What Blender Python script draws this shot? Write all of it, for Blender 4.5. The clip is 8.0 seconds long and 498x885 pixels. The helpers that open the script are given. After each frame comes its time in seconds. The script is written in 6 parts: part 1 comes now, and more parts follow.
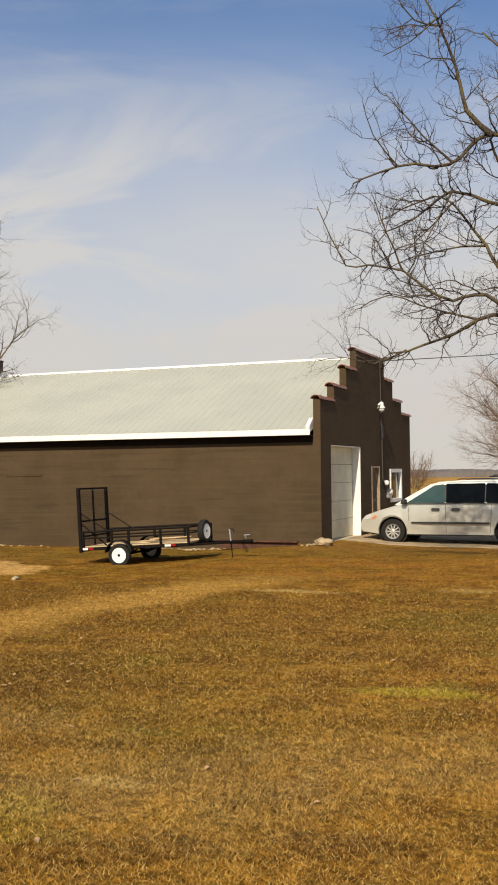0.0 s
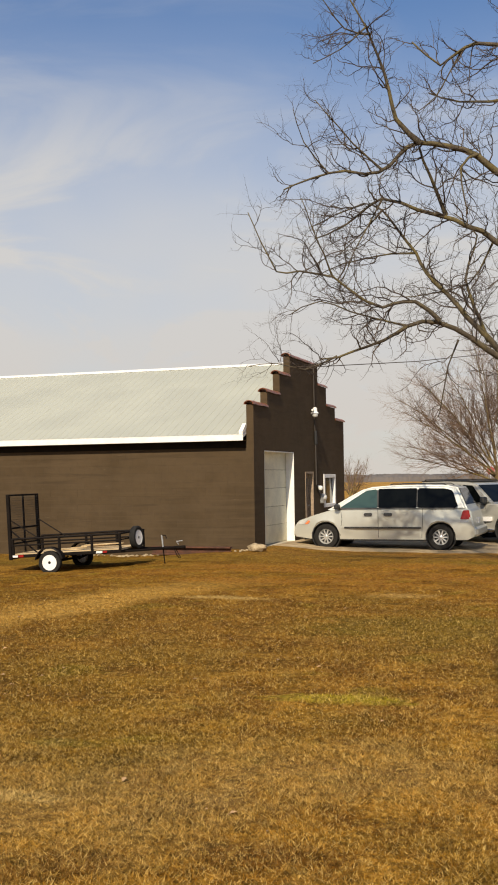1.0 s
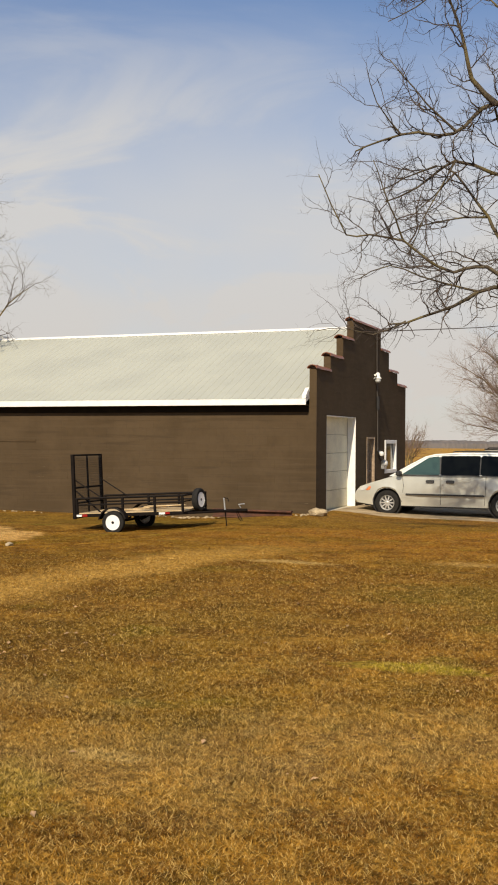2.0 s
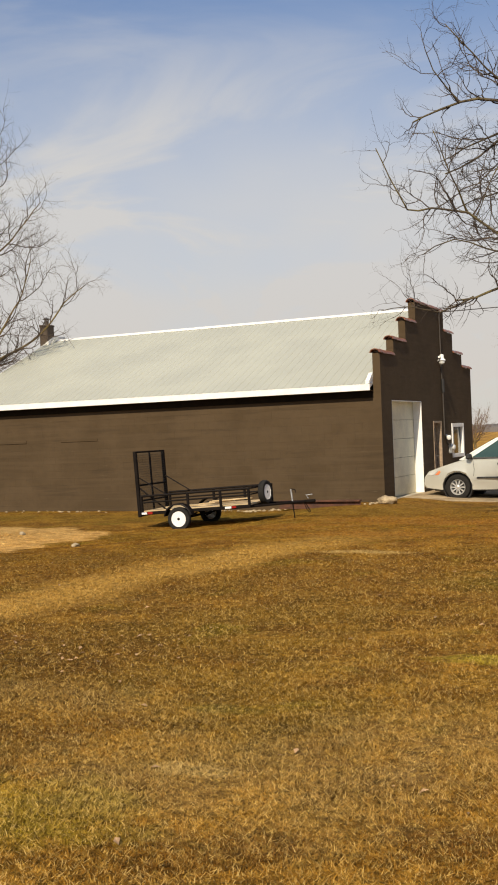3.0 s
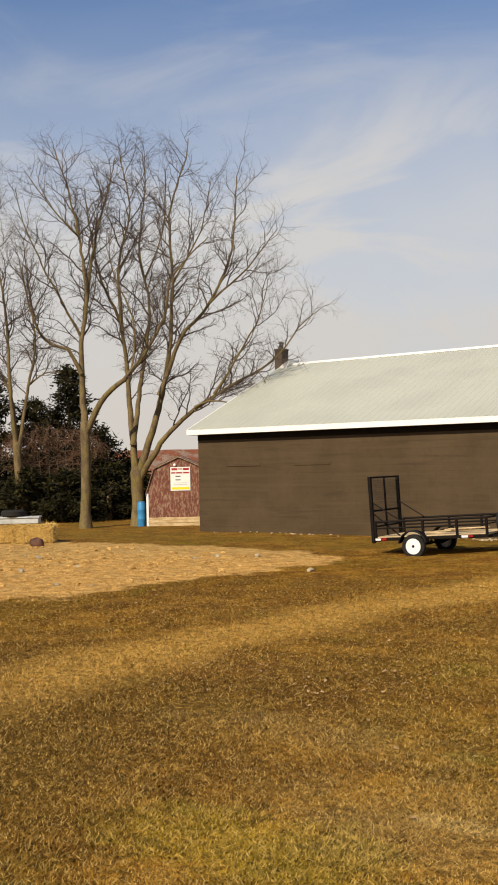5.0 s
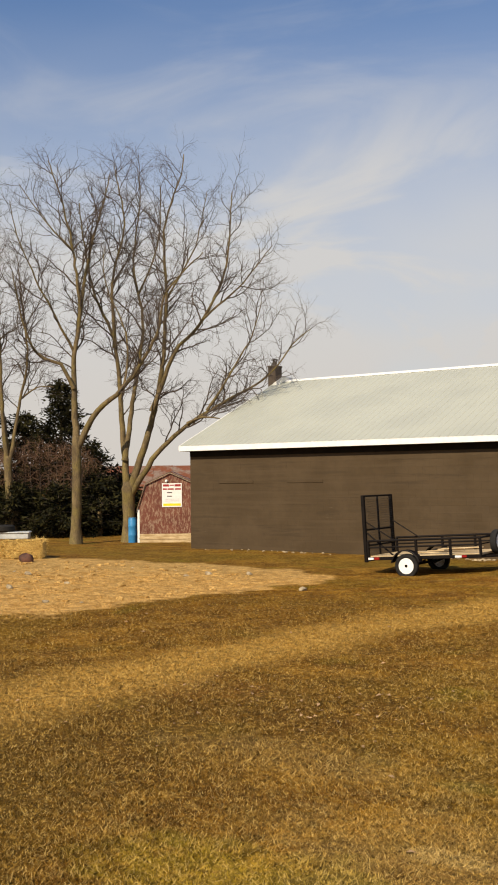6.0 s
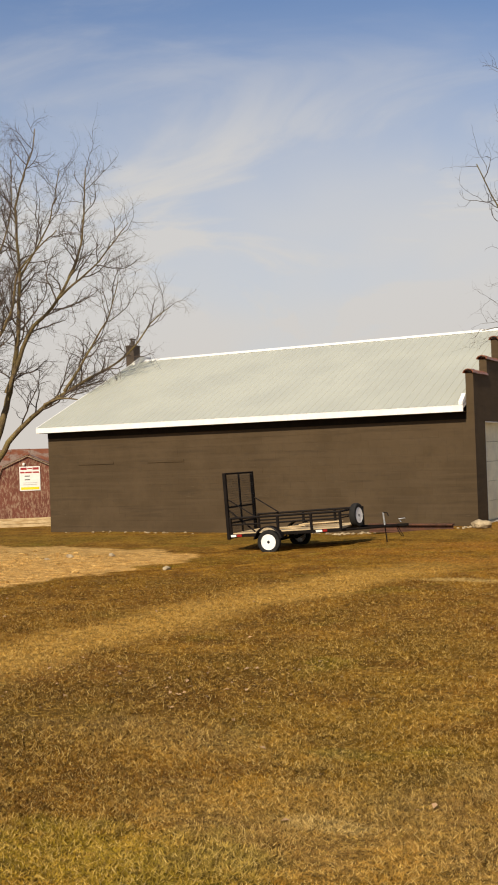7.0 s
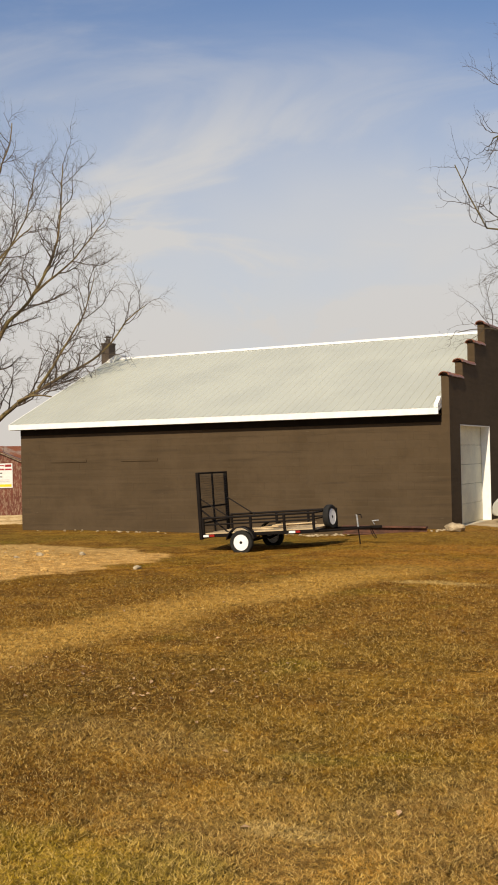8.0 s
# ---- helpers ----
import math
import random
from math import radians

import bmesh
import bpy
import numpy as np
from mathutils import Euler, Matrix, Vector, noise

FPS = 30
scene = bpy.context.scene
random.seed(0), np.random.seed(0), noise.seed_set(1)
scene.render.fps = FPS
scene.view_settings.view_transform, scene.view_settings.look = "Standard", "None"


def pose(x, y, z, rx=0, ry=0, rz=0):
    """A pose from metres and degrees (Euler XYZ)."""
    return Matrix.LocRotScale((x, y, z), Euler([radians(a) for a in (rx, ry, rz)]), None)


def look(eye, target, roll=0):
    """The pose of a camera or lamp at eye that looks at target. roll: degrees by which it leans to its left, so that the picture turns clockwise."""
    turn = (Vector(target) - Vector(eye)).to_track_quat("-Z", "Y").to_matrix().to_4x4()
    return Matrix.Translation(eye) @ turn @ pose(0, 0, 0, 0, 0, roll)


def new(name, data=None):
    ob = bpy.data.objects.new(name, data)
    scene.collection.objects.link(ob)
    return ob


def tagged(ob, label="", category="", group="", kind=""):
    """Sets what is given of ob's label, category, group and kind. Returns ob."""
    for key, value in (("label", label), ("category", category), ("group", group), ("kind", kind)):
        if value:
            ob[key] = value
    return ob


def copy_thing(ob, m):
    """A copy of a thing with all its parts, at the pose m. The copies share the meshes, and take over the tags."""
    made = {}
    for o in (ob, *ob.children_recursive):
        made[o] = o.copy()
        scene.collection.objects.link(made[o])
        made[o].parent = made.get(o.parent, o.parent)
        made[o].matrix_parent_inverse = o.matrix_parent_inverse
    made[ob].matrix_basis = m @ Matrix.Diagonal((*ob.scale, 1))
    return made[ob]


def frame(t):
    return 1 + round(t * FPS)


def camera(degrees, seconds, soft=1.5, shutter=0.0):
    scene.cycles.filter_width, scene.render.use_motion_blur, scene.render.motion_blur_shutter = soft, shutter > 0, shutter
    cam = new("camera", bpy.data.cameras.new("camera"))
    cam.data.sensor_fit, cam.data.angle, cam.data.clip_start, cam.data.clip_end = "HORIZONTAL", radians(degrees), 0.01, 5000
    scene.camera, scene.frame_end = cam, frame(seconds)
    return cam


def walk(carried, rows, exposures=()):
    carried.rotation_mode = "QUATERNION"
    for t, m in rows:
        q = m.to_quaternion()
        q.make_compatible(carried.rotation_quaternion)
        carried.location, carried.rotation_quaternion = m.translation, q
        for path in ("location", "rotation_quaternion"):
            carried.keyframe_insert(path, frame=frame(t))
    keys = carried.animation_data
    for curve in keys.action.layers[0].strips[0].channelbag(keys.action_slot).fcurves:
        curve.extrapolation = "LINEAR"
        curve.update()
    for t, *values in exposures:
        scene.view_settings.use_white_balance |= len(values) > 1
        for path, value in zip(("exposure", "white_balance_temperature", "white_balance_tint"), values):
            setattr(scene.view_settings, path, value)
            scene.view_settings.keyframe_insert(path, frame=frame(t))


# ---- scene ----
# ---- camera and walk ----
cam = camera(26.44, 8.0, soft=1.9)
ROWS = [
    (0.0, 0.000, 0.000, 1.854, 1.64, 0.59, 21.83),
    (0.5, 0.062, -0.023, 1.878, 1.89, 1.28, 20.07),
    (1.0, 0.099, 0.092, 1.865, 1.88, 0.75, 18.49),
    (1.2, 0.107, 0.064, 1.876, 1.19, 0.00, 17.66),
    (1.5, 0.116, 0.023, 1.893, -0.42, 0.66, 19.17),
    (1.7, 0.044, 0.035, 1.893, 0.04, 0.29, 20.34),
    (2.8, -0.349, 0.396, 1.831, -0.67, -0.08, 23.47),
    (3.0, -0.426, 0.552, 1.819, -0.41, 2.24, 24.61),
    (3.5, -0.608, 0.712, 1.842, -0.52, 0.29, 26.70),
    (4.0, -0.668, 0.498, 1.932, -1.04, 1.73, 30.18),
    (4.5, -0.643, 0.489, 1.950, -0.29, 1.43, 34.51),
    (4.7, -0.620, 0.501, 1.927, 0.43, 1.56, 35.83),
    (5.8, -0.753, 0.641, 1.959, 1.67, 0.77, 37.55),
    (6.0, -0.763, 0.668, 1.944, 1.95, 0.68, 36.32),
    (6.5, -0.966, 0.843, 1.865, 0.89, 0.53, 32.30),
    (7.0, -0.850, 0.725, 1.894, 0.76, 1.99, 28.73),
    (7.5, -0.769, 0.591, 1.951, 0.65, 0.78, 27.36),
    (8.0, -0.877, 0.906, 1.858, 0.80, 1.18, 27.47),
]
walk(cam, [(t, pose(x, y, z, 90 + pitch, roll, yaw)) for t, x, y, z, pitch, roll, yaw in ROWS], [(0.0, 0.0, 7850.0, 9.0), (8.0, 0.0, 7850.0, 9.0)])

# ---- sun and sky ----
SUN_EL, SUN_AZ = radians(38), radians(6)      # azimuth turned from -y towards +x
TO_SUN = Vector((math.cos(SUN_EL) * math.sin(SUN_AZ), -math.cos(SUN_EL) * math.cos(SUN_AZ), math.sin(SUN_EL)))
sun = new("sun", bpy.data.lights.new("sun", "SUN"))
sun.data.energy, sun.data.angle, sun.data.color = 5.0, radians(0.55), (1.0, 0.93, 0.82)
sun.matrix_world = look((0, 0, 60), Vector((0, 0, 60)) - TO_SUN)

world = bpy.data.worlds.new("world")
scene.world = world
world.use_nodes = True
wt = world.node_tree
wt.nodes.clear()


def wnode(kind, **inputs):
    n = wt.nodes.new(kind)
    for k, v in inputs.items():
        n.inputs[k.replace("_", " ")].default_value = v
    return n


def wmath(op, a, b=None, clamp=False):
    n = wt.nodes.new("ShaderNodeMath")
    n.operation, n.use_clamp = op, clamp
    for i, v in enumerate((a, b)):
        if v is None:
            continue
        if isinstance(v, (int, float)):
            n.inputs[i].default_value = v
        else:
            wt.links.new(v, n.inputs[i])
    return n.outputs[0]


def wramp(value, lo, hi):
    n = wt.nodes.new("ShaderNodeMapRange")
    n.interpolation_type = "SMOOTHSTEP"
    n.inputs["From Min"].default_value, n.inputs["From Max"].default_value = lo, hi
    wt.links.new(value, n.inputs["Value"])
    return n.outputs[0]


def wmix(fac, a, b):
    n = wt.nodes.new("ShaderNodeMix")
    n.data_type = "RGBA"
    wt.links.new(fac, n.inputs["Factor"])
    for sock, v in ((n.inputs["A"], a), (n.inputs["B"], b)):
        if isinstance(v, tuple):
            sock.default_value = v
        else:
            wt.links.new(v, sock)
    return n.outputs["Result"]


sky = wt.nodes.new("ShaderNodeTexSky")
sky.sky_type, sky.sun_disc = "NISHITA", False
sky.sun_elevation, sky.sun_rotation = SUN_EL, math.pi - SUN_AZ
sky.air_density, sky.dust_density, sky.ozone_density = 1.0, 0.6, 1.5
coord = wt.nodes.new("ShaderNodeTexCoord")
sep = wt.nodes.new("ShaderNodeSeparateXYZ")
wt.links.new(coord.outputs["Generated"], sep.inputs[0])
# thin high cloud: long streaks, drawn out along one way, over a milky haze that thickens downwards
def streaks(rot, scale, detail, dist):
    m = wt.nodes.new("ShaderNodeMapping")
    m.inputs["Rotation"].default_value = rot
    m.inputs["Scale"].default_value = scale
    wt.links.new(coord.outputs["Generated"], m.inputs["Vector"])
    n = wnode("ShaderNodeTexNoise", Scale=1.0, Detail=detail, Roughness=0.55, Distortion=dist)
    wt.links.new(m.outputs[0], n.inputs["Vector"])
    return n.outputs["Fac"]

wisps = wramp(streaks((0.5, 0.55, 0.45), (4.0, 4.0, 12.0), 6.0, 0.9), 0.42, 0.70)
veil = wramp(streaks((0.3, -0.5, 0.2), (2.0, 2.0, 4.5), 3.0, 0.3), 0.30, 0.68)
haze = wmath("SUBTRACT", 1.0, wramp(sep.outputs["Z"], 0.12, 0.44))
cover = wmath("ADD", wmath("MULTIPLY", haze, 0.74), wmath("MULTIPLY", wmath("ADD", wmath("MULTIPLY", wisps, 0.45), wmath("MULTIPLY", veil, 0.30)), wmath("ADD", haze, 0.28)), True)
low = wmath("SUBTRACT", 1.0, wramp(sep.outputs["Z"], -0.02, 0.20))
cloud = wmix(low, (6.15, 6.65, 7.7, 1), (6.35, 6.45, 6.9, 1))
back = wnode("ShaderNodeBackground", Strength=0.095)
deep = wt.nodes.new("ShaderNodeMix")
deep.data_type, deep.blend_type = "RGBA", "MULTIPLY"
deep.inputs["Factor"].default_value, deep.inputs["B"].default_value = 1.0, (0.70, 1.0, 1.42, 1)
wt.links.new(sky.outputs[0], deep.inputs["A"])
wt.links.new(wmix(cover, deep.outputs["Result"], cloud), back.inputs["Color"])
outw = wt.nodes.new("ShaderNodeOutputWorld")
wt.links.new(back.outputs[0], outw.inputs["Surface"])


# ---- materials ----
class Mat:
    """A node material with a few short ways to build it."""

    def __init__(self, name, rough=0.7, metal=0.0):
        self.m = bpy.data.materials.new(name)
        self.m.use_nodes = True
        self.t = self.m.node_tree
        self.b = self.t.nodes["Principled BSDF"]
        self.b.inputs["Roughness"].default_value = rough
        self.b.inputs["Metallic"].default_value = metal
        self.geo = self.t.nodes.new("ShaderNodeNewGeometry")
        self.tc = self.t.nodes.new("ShaderNodeTexCoord")

    def put(self, sock, v):
        if isinstance(v, (int, float)):
            sock.default_value = v
        elif isinstance(v, tuple):
            sock.default_value = (*v, 1) if len(v) == 3 and sock.type == "RGBA" else v
        else:
            self.t.links.new(v, sock)

    def noise(self, scale, detail=3.0, rough=0.55, stretch=(1, 1, 1), world=True, dist=0.0):
        m = self.t.nodes.new("ShaderNodeMapping")
        m.inputs["Scale"].default_value = stretch
        self.t.links.new(self.geo.outputs["Position"] if world else self.tc.outputs["Object"], m.inputs["Vector"])
        n = self.t.nodes.new("ShaderNodeTexNoise")
        n.inputs["Scale"].default_value, n.inputs["Detail"].default_value = scale, detail
        n.inputs["Roughness"].default_value, n.inputs["Distortion"].default_value = rough, dist
        self.t.links.new(m.outputs[0], n.inputs["Vector"])
        return n.outputs["Fac"]

    def ramp(self, v, lo, hi, a=0.0, b=1.0):
        n = self.t.nodes.new("ShaderNodeMapRange")
        n.interpolation_type = "SMOOTHSTEP"
        for k, x in (("From Min", lo), ("From Max", hi), ("To Min", a), ("To Max", b)):
            n.inputs[k].default_value = x
        self.put(n.inputs["Value"], v)
        return n.outputs[0]

    def math(self, op, a, b=0.0, clamp=False):
        n = self.t.nodes.new("ShaderNodeMath")
        n.operation, n.use_clamp = op, clamp
        self.put(n.inputs[0], a)
        self.put(n.inputs[1], b)
        return n.outputs[0]

    def mix(self, fac, a, b, blend="MIX"):
        n = self.t.nodes.new("ShaderNodeMix")
        n.data_type, n.blend_type = "RGBA", blend
        self.put(n.inputs["Factor"], fac)
        self.put(n.inputs["A"], a)
        self.put(n.inputs["B"], b)
        return n.outputs["Result"]

    def xyz(self):
        n = self.t.nodes.new("ShaderNodeSeparateXYZ")
        self.t.links.new(self.geo.outputs["Position"], n.inputs[0])
        return n.outputs

    def bump(self, height, dist=0.01, strength=1.0):
        n = self.t.nodes.new("ShaderNodeBump")
        n.inputs["Distance"].default_value, n.inputs["Strength"].default_value = dist, strength
        self.put(n.inputs["Height"], height)
        self.t.links.new(n.outputs[0], self.b.inputs["Normal"])

    def color(self, v):
        self.put(self.b.inputs["Base Color"], v)
        return self

    def set(self, **kw):
        for k, v in kw.items():
            self.put(self.b.inputs[k.replace("_", " ")], v)
        return self


def plain(name, col, rough=0.6, metal=0.0, var=0.18, scale=9.0, bump=0.0, world=False, spec=0.5):
    """Paint, rubber, metal: a colour with soft blotches and fine grain."""
    k = Mat(name, rough, metal)
    k.set(Specular_IOR_Level=spec)
    n = k.noise(scale, 4, world=world)
    f = k.noise(scale * 9, 3, world=world)
    dark = tuple(c * (1 - var) for c in col)
    lite = tuple(min(1, c * (1 + var)) for c in col)
    k.color(k.mix(k.ramp(k.math("ADD", k.math("MULTIPLY", n, 0.7), k.math("MULTIPLY", f, 0.3)), 0.35, 0.65), dark, lite))
    k.put(k.b.inputs["Roughness"], k.ramp(n, 0.3, 0.7, max(0, rough - 0.08), min(1, rough + 0.08)))
    if bump:
        k.bump(f, bump)
    return k.m


# patches of the yard: (x, y, half length, half depth, tint, strength)
YELLOWGREEN, DEADBROWN, CREAM_STRAW, OLIVE, RUSSET = (0.40, 0.33, 0.028), (0.080, 0.046, 0.009), (0.58, 0.40, 0.15), (0.150, 0.115, 0.014), (0.25, 0.105, 0.020)
PATCHES = (
    (-2.03, 8.75, 0.70, 0.24, YELLOWGREEN, 0.75), (-3.90, 4.80, 1.0, 0.55, YELLOWGREEN, 0.42), (-3.56, 6.86, 0.40, 0.14, OLIVE, 0.7),
    (-3.25, 6.50, 0.45, 0.28, DEADBROWN, 0.55), (-3.00, 5.60, 1.5, 0.9, CREAM_STRAW, 0.24), (-3.20, 5.65, 0.33, 0.12, CREAM_STRAW, 0.65),
    (-4.90, 6.80, 1.4, 0.5, CREAM_STRAW, 0.18), (-7.30, 8.40, 1.1, 0.7, RUSSET, 0.5), (-5.55, 15.6, 0.80, 0.26, CREAM_STRAW, 0.8),
    (-2.95, 16.5, 0.65, 0.35, CREAM_STRAW, 0.55), (-2.75, 15.4, 0.55, 0.13, DEADBROWN, 0.75), (-1.40, 15.4, 0.40, 0.12, DEADBROWN, 0.75),
    (-7.87, 14.95, 0.45, 0.13, DEADBROWN, 0.75), (-1.60, 13.0, 2.4, 1.5, OLIVE, 0.55), (-2.00, 22.4, 1.3, 0.9, OLIVE, 0.75), (-1.6, 6.7, 1.3, 0.8, CREAM_STRAW, 0.22),
)


def lawn_color(k):
    """Dormant lawn: straw, brown and olive patches, a worn pale track, bare pale soil."""
    big = k.noise(0.35, 4, 0.6)
    mid = k.noise(1.6, 4, 0.6)
    fine = k.noise(26.0, 3, 0.65)
    p = k.xyz()
    straw, brown, olive, pale = (0.375, 0.184, 0.025), (0.155, 0.060, 0.006), (0.170, 0.103, 0.009), (0.51, 0.290, 0.068)
    c = k.mix(k.ramp(mid, 0.36, 0.66), brown, straw)
    c = k.mix(k.math("MULTIPLY", k.ramp(big, 0.46, 0.62), 0.52), c, olive)
    c = k.mix(k.math("MULTIPLY", k.ramp(k.noise(0.9, 3, 0.5, (1, 1, 1), True, 0.4), 0.58, 0.72), 0.55), c, (0.17, 0.155, 0.010))
    c = k.mix(k.math("MULTIPLY", k.ramp(k.noise(2.7, 4, 0.6, (1, 1, 1), True, 0.6), 0.54, 0.70), 0.30), c, (0.46, 0.295, 0.085))
    # browner stretch across the middle of the yard
    d = k.math("DIVIDE", k.math("SUBTRACT", p[1], 13.0), 3.6)
    c = k.mix(k.math("MULTIPLY", k.ramp(k.math("MULTIPLY", d, d), 1.0, 0.1), 0.40), c, (0.155, 0.068, 0.010))
    # darker brown towards the front left of the yard
    dark_left = k.math("MULTIPLY", k.ramp(p[0], -3.6, -6.2), k.ramp(k.math("ADD", p[1], k.math("MULTIPLY", p[0], -0.25)), 12.2, 9.6))
    c = k.mix(k.math("MULTIPLY", dark_left, 0.72), c, (0.105, 0.049, 0.006))
    rag = k.math("ADD", k.math("MULTIPLY", k.math("SUBTRACT", mid, 0.5), 2.2), k.math("MULTIPLY", k.math("SUBTRACT", k.noise(6.0, 4, 0.65), 0.5), 2.0))
    for px, py, rx, ry, tint, amount in PATCHES:
        qx, qy = k.math("DIVIDE", k.math("SUBTRACT", p[0], px), rx), k.math("DIVIDE", k.math("SUBTRACT", p[1], py), ry)
        q = k.math("ADD", k.math("ADD", k.math("MULTIPLY", qx, qx), k.math("MULTIPLY", qy, qy)), rag)
        c = k.mix(k.ramp(q, 1.2, 0.1, 0.0, amount), c, tint)
    # worn track that bends across the yard
    along = k.math("SUBTRACT", p[1], 8.5)
    bend = k.math("MULTIPLY", k.math("MULTIPLY", along, along), 0.018)
    off = k.math("ADD", k.math("SUBTRACT", k.math("SUBTRACT", p[0], bend), k.math("MULTIPLY", k.noise(0.6, 3), 1.5)), 8.75)
    track = k.ramp(k.math("ABSOLUTE", off), 1.05, 0.25)
    side = k.math("MULTIPLY", k.ramp(p[1], 5.0, 7.5), k.ramp(p[1], 19.5, 16.0))
    c = k.mix(k.math("MULTIPLY", k.math("MULTIPLY", track, side), k.ramp(k.noise(3.0, 4, 0.65), 0.3, 0.55, 0.55, 1.0)), c, pale)
    red = k.math("MULTIPLY", k.math("MULTIPLY", k.ramp(p[1], 15.5, 18.5), k.ramp(p[0], -10.5, -7.0)), k.ramp(k.noise(0.7, 4, 0.6, (0.5, 1.2, 1)), 0.38, 0.60))
    c = k.mix(k.math("MULTIPLY", red, 0.7), c, (0.37, 0.157, 0.027))
    # greener fringe along the wall, tan stubble field far behind
    c = k.mix(k.math("MULTIPLY", k.ramp(k.math("ABSOLUTE", k.math("SUBTRACT", p[1], 23.3)), 1.6, 0.4), 0.30), c, (0.19, 0.135, 0.014))
    c = k.mix(k.ramp(p[1], 42.0, 52.0), c, k.mix(k.ramp(k.noise(0.08, 4), 0.35, 0.65), (0.48, 0.243, 0.047), (0.65, 0.36, 0.085)))
    tuft = k.noise(8.0, 4, 0.66)
    c = k.mix(k.ramp(tuft, 0.52, 0.36, 0.0, 0.50), c, (0.060, 0.034, 0.006))
    c = k.mix(k.ramp(tuft, 0.54, 0.70, 0.0, 0.30), c, (0.52, 0.35, 0.115))
    clump = k.noise(21.0, 3, 0.6)
    c = k.mix(k.ramp(clump, 0.50, 0.34, 0.0, 0.52), c, (0.058, 0.029, 0.003))
    c = k.mix(k.ramp(clump, 0.52, 0.66, 0.0, 0.46), c, (0.58, 0.365, 0.085))
    # bare soil: an oval with a ragged rim
    ex = k.math("DIVIDE", k.math("ADD", p[0], 18.3), 6.3)
    ey = k.math("DIVIDE", k.math("SUBTRACT", p[1], 15.0), 5.9)
    ex, ey = k.math("MULTIPLY", ex, ex), k.math("MULTIPLY", ey, ey)
    oval = k.math("ADD", k.math("MULTIPLY", ex, ex), k.math("MULTIPLY", ey, ey))
    soil = k.ramp(k.math("ADD", oval, k.math("MULTIPLY", k.math("SUBTRACT", k.noise(0.9, 5, 0.65), 0.5), 1.9)), 1.10, 0.86)
    earth = k.mix(k.ramp(k.noise(5.0, 5, 0.7), 0.35, 0.65), (0.42, 0.235, 0.072), (0.74, 0.46, 0.165))
    earth = k.mix(k.ramp(k.noise(1.4, 4, 0.7, (0.6, 1.6, 1)), 0.60, 0.72, 0.0, 0.7), earth, (0.22, 0.125, 0.035))
    c = k.mix(soil, c, earth)
    return c, mid, fine, soil


k = Mat("lawn", 0.95)
c, mid, fine, soil = lawn_color(k)
c = k.mix(k.ramp(fine, 0.30, 0.66, 0.50, 0.0), c, (0.060, 0.036, 0.010))
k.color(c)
k.set(Specular_IOR_Level=0.1)
k.bump(k.math("ADD", k.math("MULTIPLY", mid, 0.4), fine), 0.035)
LAWN = k.m

k = Mat("grass_blade", 0.75)
c, mid, fine, soil = lawn_color(k)
r = k.geo.outputs["Random Per Island"]
c = k.mix(k.ramp(r, 0.55, 1.0, 0.0, 0.56), c, (0.62, 0.43, 0.155))
c = k.mix(k.ramp(r, 0.36, 0.0, 0.0, 0.65), c, (0.080, 0.052, 0.009))
k.color(c).set(Specular_IOR_Level=0.15)
BLADE = k.m
k = Mat("far_grass_blade", 0.8)
c, mid, fine, soil = lawn_color(k)
r = k.geo.outputs["Random Per Island"]
k.color(k.mix(k.ramp(r, 0.45, 0.0, 0.0, 0.30), c, (0.085, 0.048, 0.010))).set(Specular_IOR_Level=0.1)
FARBLADE = k.m

# brown masonry paint, thin at the joints, dusty lower down with splashes
k = Mat("brown_masonry_paint", 0.82)
n1, n2, n3 = k.noise(0.8, 4, 0.6), k.noise(7.0, 4, 0.6), k.noise(60.0, 2)
c = k.mix(k.ramp(n1, 0.35, 0.65), (0.064, 0.043, 0.0235), (0.081, 0.055, 0.031))
c = k.mix(k.math("MULTIPLY", k.ramp(n2, 0.45, 0.75), 0.3), c, (0.050, 0.037, 0.025))
obi = k.t.nodes.new("ShaderNodeObjectInfo")
c = k.mix(k.ramp(obi.outputs["Random"], 0.0, 1.0, 0.0, 0.10), c, (0.105, 0.077, 0.052))
c = k.mix(k.math("MULTIPLY", k.ramp(k.noise(1.0, 4, 0.6, (0.35, 1, 11)), 0.46, 0.66), 0.30), c, (0.098, 0.068, 0.041))
c = k.mix(k.math("MULTIPLY", k.ramp(k.noise(1.0, 3, 0.6, (0.5, 1, 7), True, 0.3), 0.55, 0.70), 0.35), c, (0.042, 0.030, 0.019))
chip = k.math("MULTIPLY", k.ramp(k.noise(2.2, 5, 0.7, (0.6, 1, 14)), 0.66, 0.74), 0.45)
c = k.mix(chip, c, (0.30, 0.25, 0.19))
k.color(c)
k.bump(k.math("ADD", n2, k.math("MULTIPLY", n3, 0.5)), 0.006)
k.set(Specular_IOR_Level=0.12)
BROWN = k.m

k = Mat("mortar", 0.9)
k.color(k.mix(k.ramp(k.noise(1.3, 5, 0.7, (1, 1, 6)), 0.60, 0.74), (0.060, 0.043, 0.027), (0.26, 0.21, 0.15)))
MORTAR = k.m

